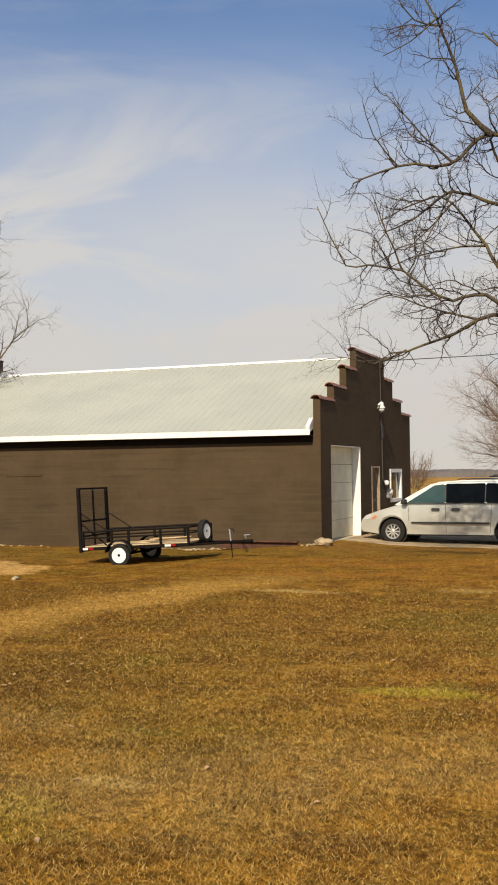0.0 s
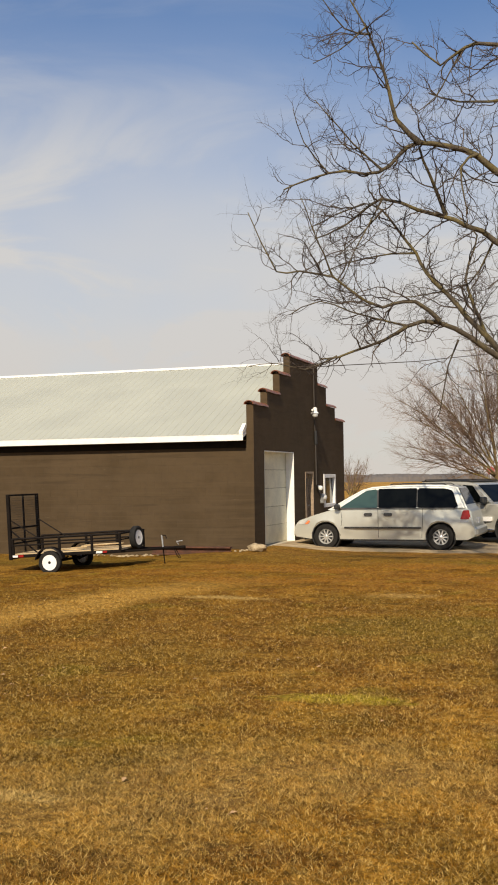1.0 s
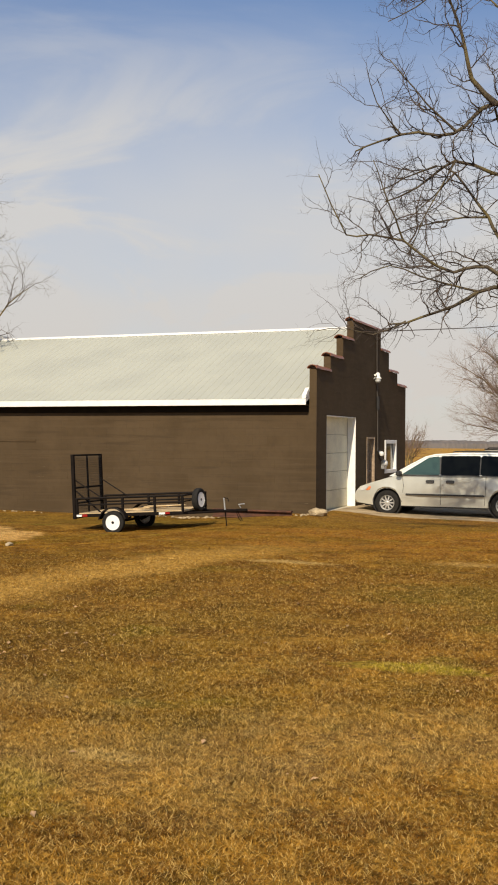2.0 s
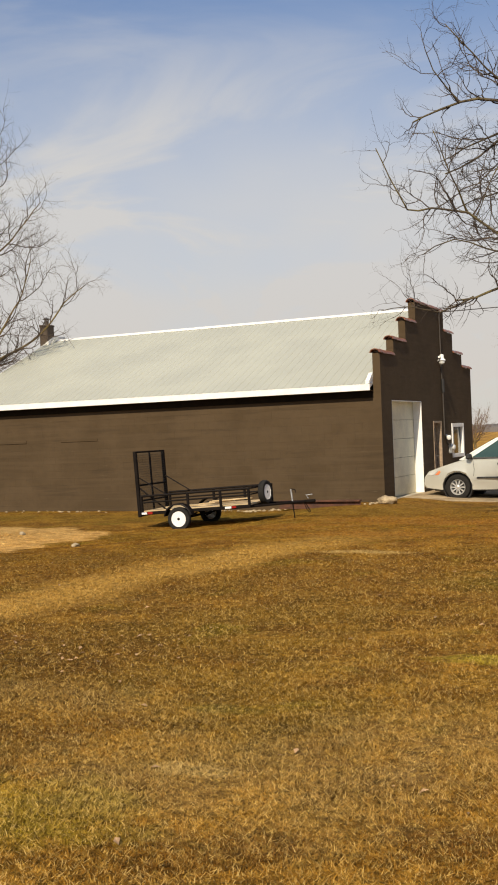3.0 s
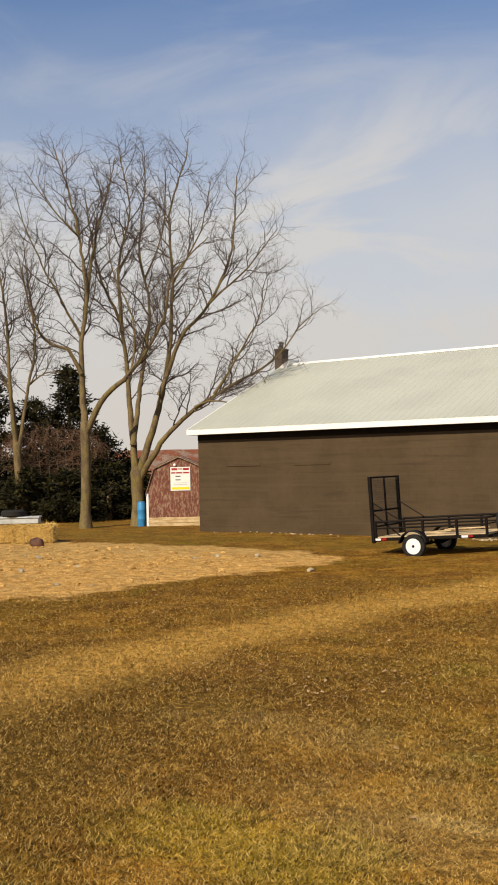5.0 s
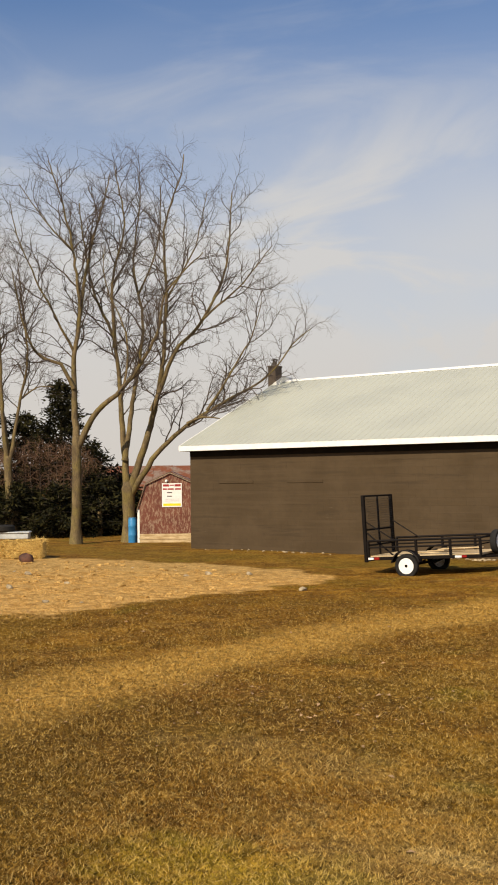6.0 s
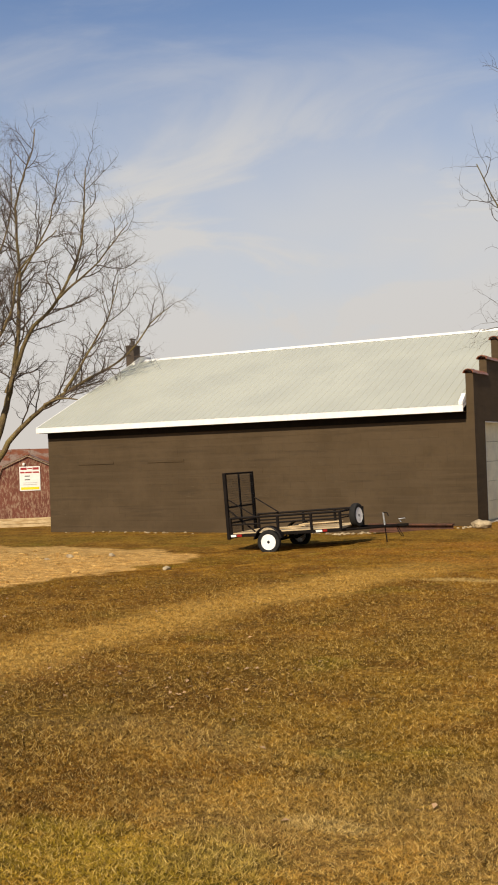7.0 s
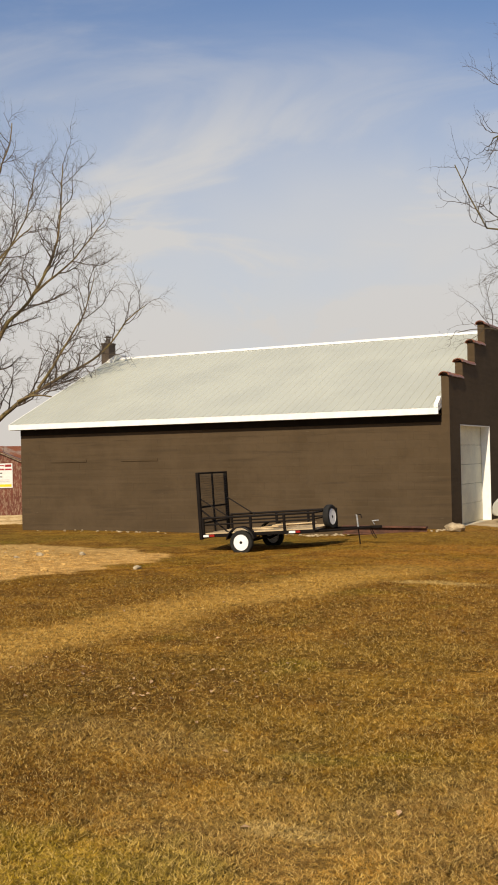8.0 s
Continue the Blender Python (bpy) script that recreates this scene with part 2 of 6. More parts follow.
k = Mat("ribbed_metal_roof", 0.42, 0.0)
c = k.mix(k.ramp(k.noise(0.5, 3), 0.35, 0.65), (0.415, 0.425, 0.365), (0.455, 0.465, 0.395))
c = k.mix(k.math("MULTIPLY", k.ramp(k.noise(3.0, 5, 0.65, (1, 0.25, 1)), 0.5, 0.75), 0.25), c, (0.37, 0.375, 0.32))
k.color(c)
ROOF = k.m

WHITE = plain("white_trim_paint", (0.82, 0.82, 0.79), 0.5, 0, 0.05, 6)
CREAM = plain("aged_white_door_paint", (0.64, 0.59, 0.43), 0.5, 0, 0.14, 2, 0.003)
TILE = plain("glazed_clay_cap", (0.22, 0.075, 0.035), 0.35, 0, 0.45, 8, 0.004)
WOOD_OLD = plain("weathered_door_wood", (0.30, 0.22, 0.15), 0.7, 0, 0.3, 12, 0.003)
DARKVOID = plain("dark_interior", (0.02, 0.02, 0.022), 0.9, 0, 0.2)
STEEL = plain("galvanised_steel", (0.55, 0.56, 0.56), 0.42, 0.85, 0.15, 14)
CONDUIT = plain("painted_conduit", (0.055, 0.045, 0.038), 0.6, 0, 0.2)
# near-black colour for the painted shadow band under the eave
EAVE_SHADE = plain("eave_shade_paint", (0.016, 0.012, 0.009), 0.85, 0, 0.3, 6, spec=0.1)
BLACKSTEEL = plain("black_enamelled_steel", (0.0075, 0.0052, 0.0042), 0.6, 0.0, 0.3, 12, spec=0.12)
RUBBER = plain("tyre_rubber", (0.018, 0.017, 0.016), 0.85, 0, 0.3, 14, spec=0.2)
RIMWHITE = plain("white_enamelled_rim", (0.80, 0.79, 0.77), 0.35, 0, 0.06, 10)
REDLENS = plain("red_lamp_lens", (0.26, 0.012, 0.010), 0.2, 0, 0.15)
AMBERLENS = plain("amber_lamp_lens", (0.75, 0.22, 0.09), 0.2, 0, 0.1)
CLEARLENS = plain("clear_lamp_lens", (0.62, 0.63, 0.62), 0.15, 0.2, 0.1)
BLUE = plain("blue_barrel_plastic", (0.025, 0.22, 0.46), 0.45, 0, 0.15, 5)
CHROME = plain("chrome_plate", (0.72, 0.72, 0.72), 0.15, 1.0, 0.06)
SILVERRIM = plain("silver_wheel_cover", (0.62, 0.62, 0.60), 0.35, 0.6, 0.1)
BLACKTRIM = plain("black_trim_plastic", (0.022, 0.022, 0.023), 0.6, 0, 0.2)
BRICK = plain("chimney_brown_paint", (0.085, 0.062, 0.045), 0.85, 0, 0.3, 10, 0.006)
SLAB = plain("pale_painted_slab", (0.40, 0.42, 0.42), 0.6, 0, 0.2, 5)
RUSTBEAM = plain("rusty_steel_beam", (0.085, 0.033, 0.018), 0.8, 0, 0.45, 6, 0.004)
CONCRETE = plain("old_concrete", (0.50, 0.44, 0.33), 0.9, 0, 0.2, 3, 0.01, True)
SIGNWHITE = plain("sign_white_enamel", (0.82, 0.81, 0.78), 0.5, 0, 0.04)
SIGNRED = plain("sign_red_enamel", (0.35, 0.02, 0.025), 0.5, 0, 0.1)
FADEDRED = plain("faded_red_enamel", (0.30, 0.07, 0.06), 0.7, 0, 0.2)
SIGNYELLOW = plain("sign_yellow_enamel", (0.80, 0.68, 0.03), 0.5, 0, 0.05)
SIGNINK = plain("sign_dark_ink", (0.05, 0.03, 0.03), 0.6, 0, 0.1)


def paint(name, col, metal=0.35):
    k = Mat(name, 0.32, metal)
    n = k.noise(1.2, 3, world=False)
    dust = k.noise(5.0, 5, 0.65, world=False)
    c = k.mix(k.ramp(n, 0.35, 0.65), tuple(x * 0.93 for x in col), col)
    k.color(k.mix(k.math("MULTIPLY", k.ramp(dust, 0.5, 0.75), 0.16), c, (0.42, 0.37, 0.28)))
    k.set(Coat_Weight=0.5, Coat_Roughness=0.12)
    return k.m


SILVER = paint("silver_car_paint", (0.62, 0.63, 0.575), 0.45)
CHAMPAGNE = paint("pale_champagne_car_paint", (0.52, 0.51, 0.46))
WHITECAR = paint("white_car_paint", (0.78, 0.78, 0.77), 0.0)

k = Mat("tinted_glass", 0.06)
k.color((0.004, 0.005, 0.005)).set(Specular_IOR_Level=0.10)
TINTED = k.m
k = Mat("clear_car_glass", 0.05)
k.color((0.035, 0.07, 0.06)).set(Specular_IOR_Level=0.6)
GREENGLASS = k.m
k = Mat("window_pane_glass", 0.05)
k.color((0.03, 0.035, 0.035)).set(Specular_IOR_Level=0.6)
PANE = k.m


def bark(name, a, b, moss=0.0):
    k = Mat(name, 0.9)
    n = k.noise(6.0, 5, 0.65, (1, 1, 0.3))
    f = k.noise(45.0, 3, 0.6, (1, 1, 0.35))
    c = k.mix(k.ramp(n, 0.35, 0.65), a, b)
    if moss:
        c = k.mix(k.math("MULTIPLY", k.ramp(k.noise(2.2, 4), 0.45, 0.65), moss), c, (0.22, 0.17, 0.035))
    c = k.mix(k.ramp(f, 0.35, 0.6, 0.5, 0.0), c, tuple(x * 0.45 for x in a))
    k.color(c)
    k.bump(k.math("ADD", n, f), 0.02)
    return k.m


BARK = bark("grey_brown_bark", (0.105, 0.072, 0.034), (0.215, 0.152, 0.070), 0.5)
BARKMOSS = bark("lichened_bark", (0.060, 0.046, 0.034), (0.120, 0.095, 0.060), 0.42)
TWIG = bark("grey_twig_bark", (0.062, 0.045, 0.034), (0.115, 0.083, 0.062))
TWIGNEAR = bark("dark_twig_bark", (0.050, 0.037, 0.030), (0.100, 0.073, 0.056))
TWIGPINK = bark("reddish_twig_bark", (0.15, 0.095, 0.065), (0.27, 0.18, 0.125))
TWIGRED = bark("russet_vine_bark", (0.14, 0.068, 0.038), (0.25, 0.14, 0.08))

k = Mat("evergreen_needles", 0.8)
r = k.geo.outputs["Random Per Island"]
k.color(k.mix(k.ramp(r, 0.0, 1.0), (0.005, 0.006, 0.003), (0.034, 0.030, 0.008))).set(Specular_IOR_Level=0.15)
NEEDLES = k.m

LEAF = plain("dead_leaf", (0.34, 0.21, 0.11), 0.8, 0, 0.5, 3, world=True)

k = Mat("straw", 0.85)
r = k.geo.outputs["Random Per Island"]
k.color(k.mix(k.ramp(r, 0.0, 1.0), (0.40, 0.24, 0.055), (0.80, 0.56, 0.19)))
STRAW = k.m
k = Mat("straw_body", 0.9)
k.color(k.mix(k.ramp(k.noise(30, 4, 0.7, (1, 1, 3)), 0.35, 0.65), (0.26, 0.145, 0.035), (0.64, 0.43, 0.13)))
k.bump(k.noise(40, 3), 0.02)
STRAWBODY = k.m

k = Mat("flaking_red_paint", 0.85)
n = k.noise(19.0, 6, 0.75, (1, 1, 0.34))
c = k.mix(k.ramp(k.noise(1.5, 4), 0.35, 0.65), (0.125, 0.036, 0.022), (0.17, 0.050, 0.030))
c = k.mix(k.ramp(n, 0.47, 0.62, 0.0, 0.85), c, (0.33, 0.22, 0.15))
k.color(c)
k.bump(n, 0.006)
REDPAINT = k.m
k = Mat("bare_plywood", 0.85)
k.color(k.mix(k.ramp(k.noise(4.0, 5, 0.6, (1, 1, 5)), 0.35, 0.65), (0.40, 0.27, 0.13), (0.60, 0.46, 0.27)))
PLY = k.m
k = Mat("rusted_sheet_roof", 0.7)
c = k.mix(k.ramp(k.noise(1.8, 5, 0.65), 0.42, 0.56), (0.19, 0.055, 0.018), (0.23, 0.16, 0.12))
k.color(k.mix(k.ramp(k.noise(7, 4), 0.4, 0.7, 0.0, 0.6), c, (0.14, 0.045, 0.022)))
RUSTROOF = k.m
k = Mat("deck_plank", 0.8)
k.color(k.mix(k.ramp(k.noise(8.0, 5, 0.6, (0.3, 4, 1), False), 0.35, 0.65), (0.42, 0.30, 0.16), (0.62, 0.47, 0.28)))
DECK = k.m
k = Mat("field_stone", 0.85)
k.color(k.mix(k.ramp(k.noise(9, 5, 0.65), 0.35, 0.65), (0.25, 0.185, 0.105), (0.46, 0.36, 0.225)))
k.bump(k.noise(14, 5, 0.6), 0.02)
STONE = k.m
k = Mat("gravel_drive", 0.95)
k.color(k.mix(k.ramp(k.noise(2.0, 6, 0.7), 0.35, 0.65), (0.27, 0.19, 0.105), (0.48, 0.37, 0.23)))
k.bump(k.noise(40, 4, 0.6), 0.02)
GRAVEL = k.m
k = Mat("distant_wood", 1.0)
k.color(k.mix(k.ramp(k.noise(0.06, 4), 0.35, 0.65), (0.100, 0.092, 0.090), (0.150, 0.130, 0.120)))
FARWOOD = k.m
k = Mat("wire_mesh_steel", 0.6)
k.color((0.02, 0.018, 0.016))
WIREMESH = k.m


# ---- building blocks ----
def smooth(a, b, x):
    u = min(1.0, max(0.0, (x - a) / (b - a)))
    return u * u * (3 - 2 * u)


def ground_z(x, y):
    """Height of the yard: level by the house, a shallow hollow towards the left of the barn."""
    left = smooth(-8.8, -11.6, x)
    z = -0.13 * smooth(13.0, 20.0, y) * left - 0.06 * smooth(24.0, 30.0, y) * smooth(-20.0, -23.0, x)
    z += 0.05 * smooth(23.0, 25.5, y) * smooth(-11.0, -8.8, x) * (1 - smooth(-7.5, -5.5, x))
    z -= 0.085 * smooth(22.5, 26.5, y) * smooth(-8.2, -6.6, x)
    near = 1 - smooth(30, 60, math.hypot(x, y))
    z += near * 0.022 * noise.noise((x * 0.45, y * 0.45, 2.0)) + near * 0.012 * noise.noise((x * 1.7, y * 1.7, 5.0))
    e = math.hypot((x + 18.3) / 6.0, (y - 15.0) / 5.6)
    z += 0.07 * (1 - smooth(0.55, 1.05, e)) * (0.7 + 0.9 * noise.noise((x * 1.3, y * 1.3, 9.0)))
    return z - 1.2 * smooth(80, 600, math.hypot(x, y))


def part(name, bm, material, parent=None, label="", flat=False):
    """Link a bmesh as one mesh object under a thing or a part."""
    me = bpy.data.meshes.new(name)
    bm.normal_update()
    bm.to_mesh(me)
    bm.free()
    me.materials.append(material)
    if not flat:
        me.polygons.foreach_set("use_smooth", [True] * len(me.polygons))
        me.set_sharp_from_angle(angle=radians(35))
    ob = new(name, me)
    if parent is not None:
        ob.parent = parent
    if label:
        ob["label"] = label
    return ob


def raw(name, verts, faces, material, parent=None, label="", shade=True):
    me = bpy.data.meshes.new(name)
    me.from_pydata(verts, [], faces)
    me.materials.append(material)
    if shade:
        me.polygons.foreach_set("use_smooth", [True] * len(me.polygons))
    ob = new(name, me)
    if parent is not None:
        ob.parent = parent
    if label:
        ob["label"] = label
    return ob


def thing(name, m, label, category, group="", kind=""):
    e = new(name)
    e.empty_display_size = 0.2
    e.matrix_basis = m
    return tagged(e, label, category, group, kind)


def box(bm, a, b, bevel=0.0, seg=1):
    """A box between two corners, its edges bevelled."""
    a, b = Vector(a), Vector(b)
    r = bmesh.ops.create_cube(bm, size=1)
    vs = r["verts"]
    for v in vs:
        v.co = Vector([(a[i] + b[i]) / 2 + v.co[i] * abs(b[i] - a[i]) for i in range(3)])
    if bevel:
        es = list({e for v in vs for e in v.link_edges})
        bmesh.ops.bevel(bm, geom=es, offset=bevel, segments=seg, affect="EDGES")
    return bm


def boxes(*items, bevel=0.0):
    bm = bmesh.new()
    for a, b in items:
        box(bm, a, b, bevel)
    return bm


def tube(bm, pts, radii, sides=8, cap=True):
    """A round bar along a line of points."""
    pts = [Vector(p) for p in pts]
    if isinstance(radii, (int, float)):
        radii = [radii] * len(pts)
    rings = []
    up = None
    for i, p in enumerate(pts):
        d = (pts[min(i + 1, len(pts) - 1)] - pts[max(i - 1, 0)]).normalized()
        if up is None:
            up = d.orthogonal().normalized()
        up = (up - d * up.dot(d)).normalized()
        w = d.cross(up)
        rings.append([bm.verts.new(p + (up * math.cos(2 * math.pi * k / sides) + w * math.sin(2 * math.pi * k / sides)) * radii[i]) for k in range(sides)])
    for r0, r1 in zip(rings, rings[1:]):
        for k in range(sides):
            bm.faces.new((r0[k], r0[(k + 1) % sides], r1[(k + 1) % sides], r1[k]))
    if cap:
        bm.faces.new(rings[0][::-1])
        bm.faces.new(rings[-1])
    return bm


def bar(pts, r, sides=8):
    return tube(bmesh.new(), pts, r, sides)


def lathe(bm, profile, n=28, m=None, caps=True):
    """Turn a profile of (radius, height) round the local z axis."""
    rings = []
    for r, h in profile:
        rings.append([bm.verts.new((r * math.cos(2 * math.pi * i / n), r * math.sin(2 * math.pi * i / n), h)) for i in range(n)])
    for r0, r1 in zip(rings, rings[1:]):
        for i in range(n):
            bm.faces.new((r0[i], r0[(i + 1) % n], r1[(i + 1) % n], r1[i]))
    if caps:
        bm.faces.new(rings[0][::-1])
        bm.faces.new(rings[-1])
    if m is not None:
        bmesh.ops.transform(bm, matrix=m, verts=[v for ring in rings for v in ring])
    return bm


def prism(bm, poly, axis, d0, d1):
    """A flat outline drawn out along an axis. axis x: outline (y, z); axis y: outline (x, z); axis z: outline (x, y)."""
    def at(p, d):
        return {"x": (d, p[0], p[1]), "y": (p[0], d, p[1]), "z": (p[0], p[1], d)}[axis]
    a = [bm.verts.new(at(p, d0)) for p in poly]
    b = [bm.verts.new(at(p, d1)) for p in poly]
    f0, f1 = bm.faces.new(a), bm.faces.new(b[::-1])
    n = len(poly)
    for i in range(n):
        bm.faces.new((a[i], b[i], b[(i + 1) % n], a[(i + 1) % n]))
    bmesh.ops.recalc_face_normals(bm, faces=bm.faces[:])
    return bm


def lump(bm, centre, size, seed, cuts=2):
    """An uneven rounded lump: a stone or a clod."""
    r = bmesh.ops.create_icosphere(bm, subdivisions=cuts, radius=1)
    for v in r["verts"]:
        n = noise.noise(v.co * 1.3 + Vector((seed * 3.1, seed, 0))) * 0.35 + noise.noise(v.co * 3 + Vector((seed, 0, seed))) * 0.12
        v.co = Vector(centre) + Vector([v.co[i] * size[i] * (1 + n) for i in range(3)])
    return bm


# ---- ground ----
def lines(lo, hi, step, far):
    out = list(np.arange(lo, hi + 1e-6, step))
    a, s = hi, step
    while a < far:
        s *= 1.35
        a += s
        out.append(a)
    a, s = lo, step
    while a > -far:
        s *= 1.35
        a -= s
        out.insert(0, a)
    return out


gx, gy = lines(-30.0, 8.0, 0.3, 2600), lines(2.0, 36.0, 0.3, 2600)
gv = [(x, y, ground_z(x, y)) for y in gy for x in gx]
nx = len(gx)
gf = [(j * nx + i, j * nx + i + 1, (j + 1) * nx + i + 1, (j + 1) * nx + i) for j in range(len(gy) - 1) for i in range(nx - 1)]
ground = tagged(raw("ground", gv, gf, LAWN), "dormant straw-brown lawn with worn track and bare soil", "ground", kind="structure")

# gravel apron in front of the garage door
dv, df = [], []
ux = np.linspace(-8.2, 14.0, 45)
for i, x in enumerate(ux):
    near = 26.55 + 0.22 * noise.noise((x * 0.7, 0, 3)) - 0.35 * smooth(-4, 4, x)
    for j in range(13):
        y = near + (36.5 - near) * (j / 12) ** 1.3
        edge = 0.012 if j else -0.03
        dv.append((x, y, ground_z(x, y) + edge + 0.012 * noise.noise((x * 1.5, y * 1.5, 7))))
for i in range(len(ux) - 1):
    for j in range(12):
        a = i * 13 + j
        df.append((a, a + 13, a + 14, a + 1))
tagged(raw("pavement", dv, df, GRAVEL), "pale gravel driveway apron before the garage", "driveway", kind="structure")

# far wood on the skyline: three uneven belts of crowns, one behind the other
fv, ff = [], []
rng = random.Random(4)
for dist, rise in ((520, 1.5), (575, 2.1), (640, 2.9)):
    n = 1500
    for i in range(n + 1):
        a = radians(-42 + 117 * i / n)
        h = rise * (0.75 + 0.55 * abs(noise.noise((a * 14, dist, 0)))) + 0.45 * noise.noise((a * 160, dist, 3)) + rng.uniform(0, 0.35)
        for d, z in ((dist, -3.0), (dist + rng.uniform(0, 4), h * 0.7), (dist + 6 + rng.uniform(0, 5), h), (dist + 22, h * 0.6), (dist + 24, -3.0)):
            fv.append((-math.sin(a) * d, math.cos(a) * d, z))
        if i:
            b = len(fv) - 10
            ff += [(b + q, b + 5 + q, b + 6 + q, b + 1 + q) for q in range(4)]
tagged(raw("distant_wood", fv, ff, FARWOOD), "grey-brown leafless wood on the skyline", "wood", kind="stuff")

# ---- the barn ----
X0, X1 = -21.17, -8.24            # end wall, stepped front (outer faces)
Y0, Y1 = 25.44, 35.20             # long walls (outer faces)
YM = (Y0 + Y1) / 2
EAVE, RIDGE = 2.93, 5.21
T = 0.30
BASE = -0.35


def wall_with_holes(bm, axis, d0, d1, outline_lo, outline_hi, zlo, zhi, holes):
    """A straight wall from zlo to zhi with oblong openings (u0, u1, z0, z1)."""
    us = sorted({outline_lo, outline_hi, *[h[0] for h in holes], *[h[1] for h in holes]})
    zs = sorted({zlo, zhi, *[h[2] for h in holes], *[h[3] for h in holes]})
    for u0, u1 in zip(us, us[1:]):
        for z0, z1 in zip(zs, zs[1:]):
            um, zm = (u0 + u1) / 2, (z0 + z1) / 2
            if any(h[0] < um < h[1] and h[2] < zm < h[3] for h in holes):
                continue
            if axis == "x":
                box(bm, (d0, u0, z0), (d1, u1, z1))
            else:
                box(bm, (u0, d0, z0), (u1, d1, z1))
    bmesh.ops.remove_doubles(bm, verts=bm.verts[:], dist=1e-4)
    seen = {}
    for f in bm.faces:
        seen.setdefault(tuple(round(c, 3) for c in f.calc_center_median()), []).append(f)
    bmesh.ops.delete(bm, geom=[f for fs in seen.values() if len(fs) > 1 for f in fs], context="FACES")
    return bm


GARAGE = (26.30, 29.08, -0.4, 2.56)
WALKDOOR = (30.25, 31.17, -0.4, 2.01)
WINDOW = (32.42, 33.86, 0.92, 1.90)
STEPS = ((Y0, 26.62, 3.70), (26.62, 27.76, 4.10), (27.76, 28.78, 4.68), (28.78, 31.84, 5.26), (31.84, 32.88, 4.68), (32.88, 34.02, 4.10), (34.02, Y1, 3.70))

# stepped front wall: body with openings, stepped parapet on top
bm = wall_with_holes(bmesh.new(), "x", X1 - T, X1, Y0, Y1, BASE, 2.75, (GARAGE, WALKDOOR, WINDOW))
wall_east = tagged(part("wall_east", bm, BROWN, flat=True), "dark brown painted stepped front wall of barn", "wall", kind="structure")
bm = bmesh.new()
outline = [(Y0, 2.75)]
for y0, y1, z in STEPS:
    outline += [(y0, z), (y1, z)]
outline.append((Y1, 2.75))
prism(bm, outline, "x", X1 - 0.19, X1)
part("stepped_parapet", bm, BROWN, wall_east, flat=True)

# half-round clay tiles along every step
bm = bmesh.new()
n = 8
for k in range(n + 1):
    a = math.pi * k / n
    for u in (0, 1):
        for rr in (0.135, 0.112):
            bm.verts.new((math.cos(a) * rr, u * 0.29, math.sin(a) * rr * 0.75))
bm.verts.ensure_lookup_table()
for k in range(n):
    i = k * 4
    bm.faces.new((bm.verts[i], bm.verts[i + 4], bm.verts[i + 6], bm.verts[i + 2]))
    bm.faces.new((bm.verts[i + 1], bm.verts[i + 3], bm.verts[i + 7], bm.verts[i + 5]))
    bm.faces.new((bm.verts[i], bm.verts[i + 1], bm.verts[i + 5], bm.verts[i + 4]))
    bm.faces.new((bm.verts[i + 2], bm.verts[i + 6], bm.verts[i + 7], bm.verts[i + 3]))
for i in (0, n * 4):
    bm.faces.new((bm.verts[i], bm.verts[i + 2], bm.verts[i + 3], bm.verts[i + 1]))
bmesh.ops.recalc_face_normals(bm, faces=bm.faces[:])
tile_mesh = bpy.data.meshes.new("cap_tile")
bm.to_mesh(tile_mesh)
bm.free()
tile_mesh.materials.append(TILE)
rng = random.Random(2)
for y0, y1, z in STEPS:
    lo = y0 - 0.10 if y0 < YM else y0
    hi = y1 + 0.10 if y1 > YM else y1
    if y0 < YM < y1:
        lo, hi = y0 - 0.10, y1 + 0.10
    cnt = max(1, round((hi - lo) / 0.28))
    for i in range(cnt):
        t = new("cap_tile", tile_mesh)
        t.parent = wall_east
        t.matrix_basis = pose(X1 - 0.095, lo + (hi - lo) * i / cnt, z - 0.005 + rng.uniform(0, 0.012), rng.uniform(-1.5, 1.5), 0, rng.uniform(-2.5, 2.5))

# long wall towards the yard: a core behind, blocks laid last in the file
LINTELS = ((-20.06, -18.82), (-17.64, -16.44))
core = boxes(((X0, Y0 + 0.06, BASE), (X1 - T, Y0 + T, EAVE - 0.02)))
wall_south = tagged(part("wall_south", core, MORTAR, flat=True), "long barn wall of dark brown painted blocks", "wall", kind="structure")
core = boxes(((X0, Y1 - T, BASE), (X1 - T, Y1, EAVE - 0.02)))
tagged(part("wall_north", core, BROWN, flat=True), "dark brown back wall of barn", "wall", kind="structure")
bm = prism(bmesh.new(), [(Y0 + T, BASE), (Y1 - T, BASE), (Y1 - T, EAVE - 0.1), (YM, RIDGE - 0.16), (Y0 + T, EAVE - 0.1)], "x", X0, X0 + T)
tagged(part("wall_west", bm, BROWN, flat=True), "dark brown gable end wall of barn", "wall", kind="structure")
for i, (a, b) in enumerate(LINTELS):
    bm = boxes(((a, Y0 - 0.018, 1.81), (b, Y0 + 0.05, 1.89)), bevel=0.008)
    part("window_lintel", bm, BROWN, wall_south)

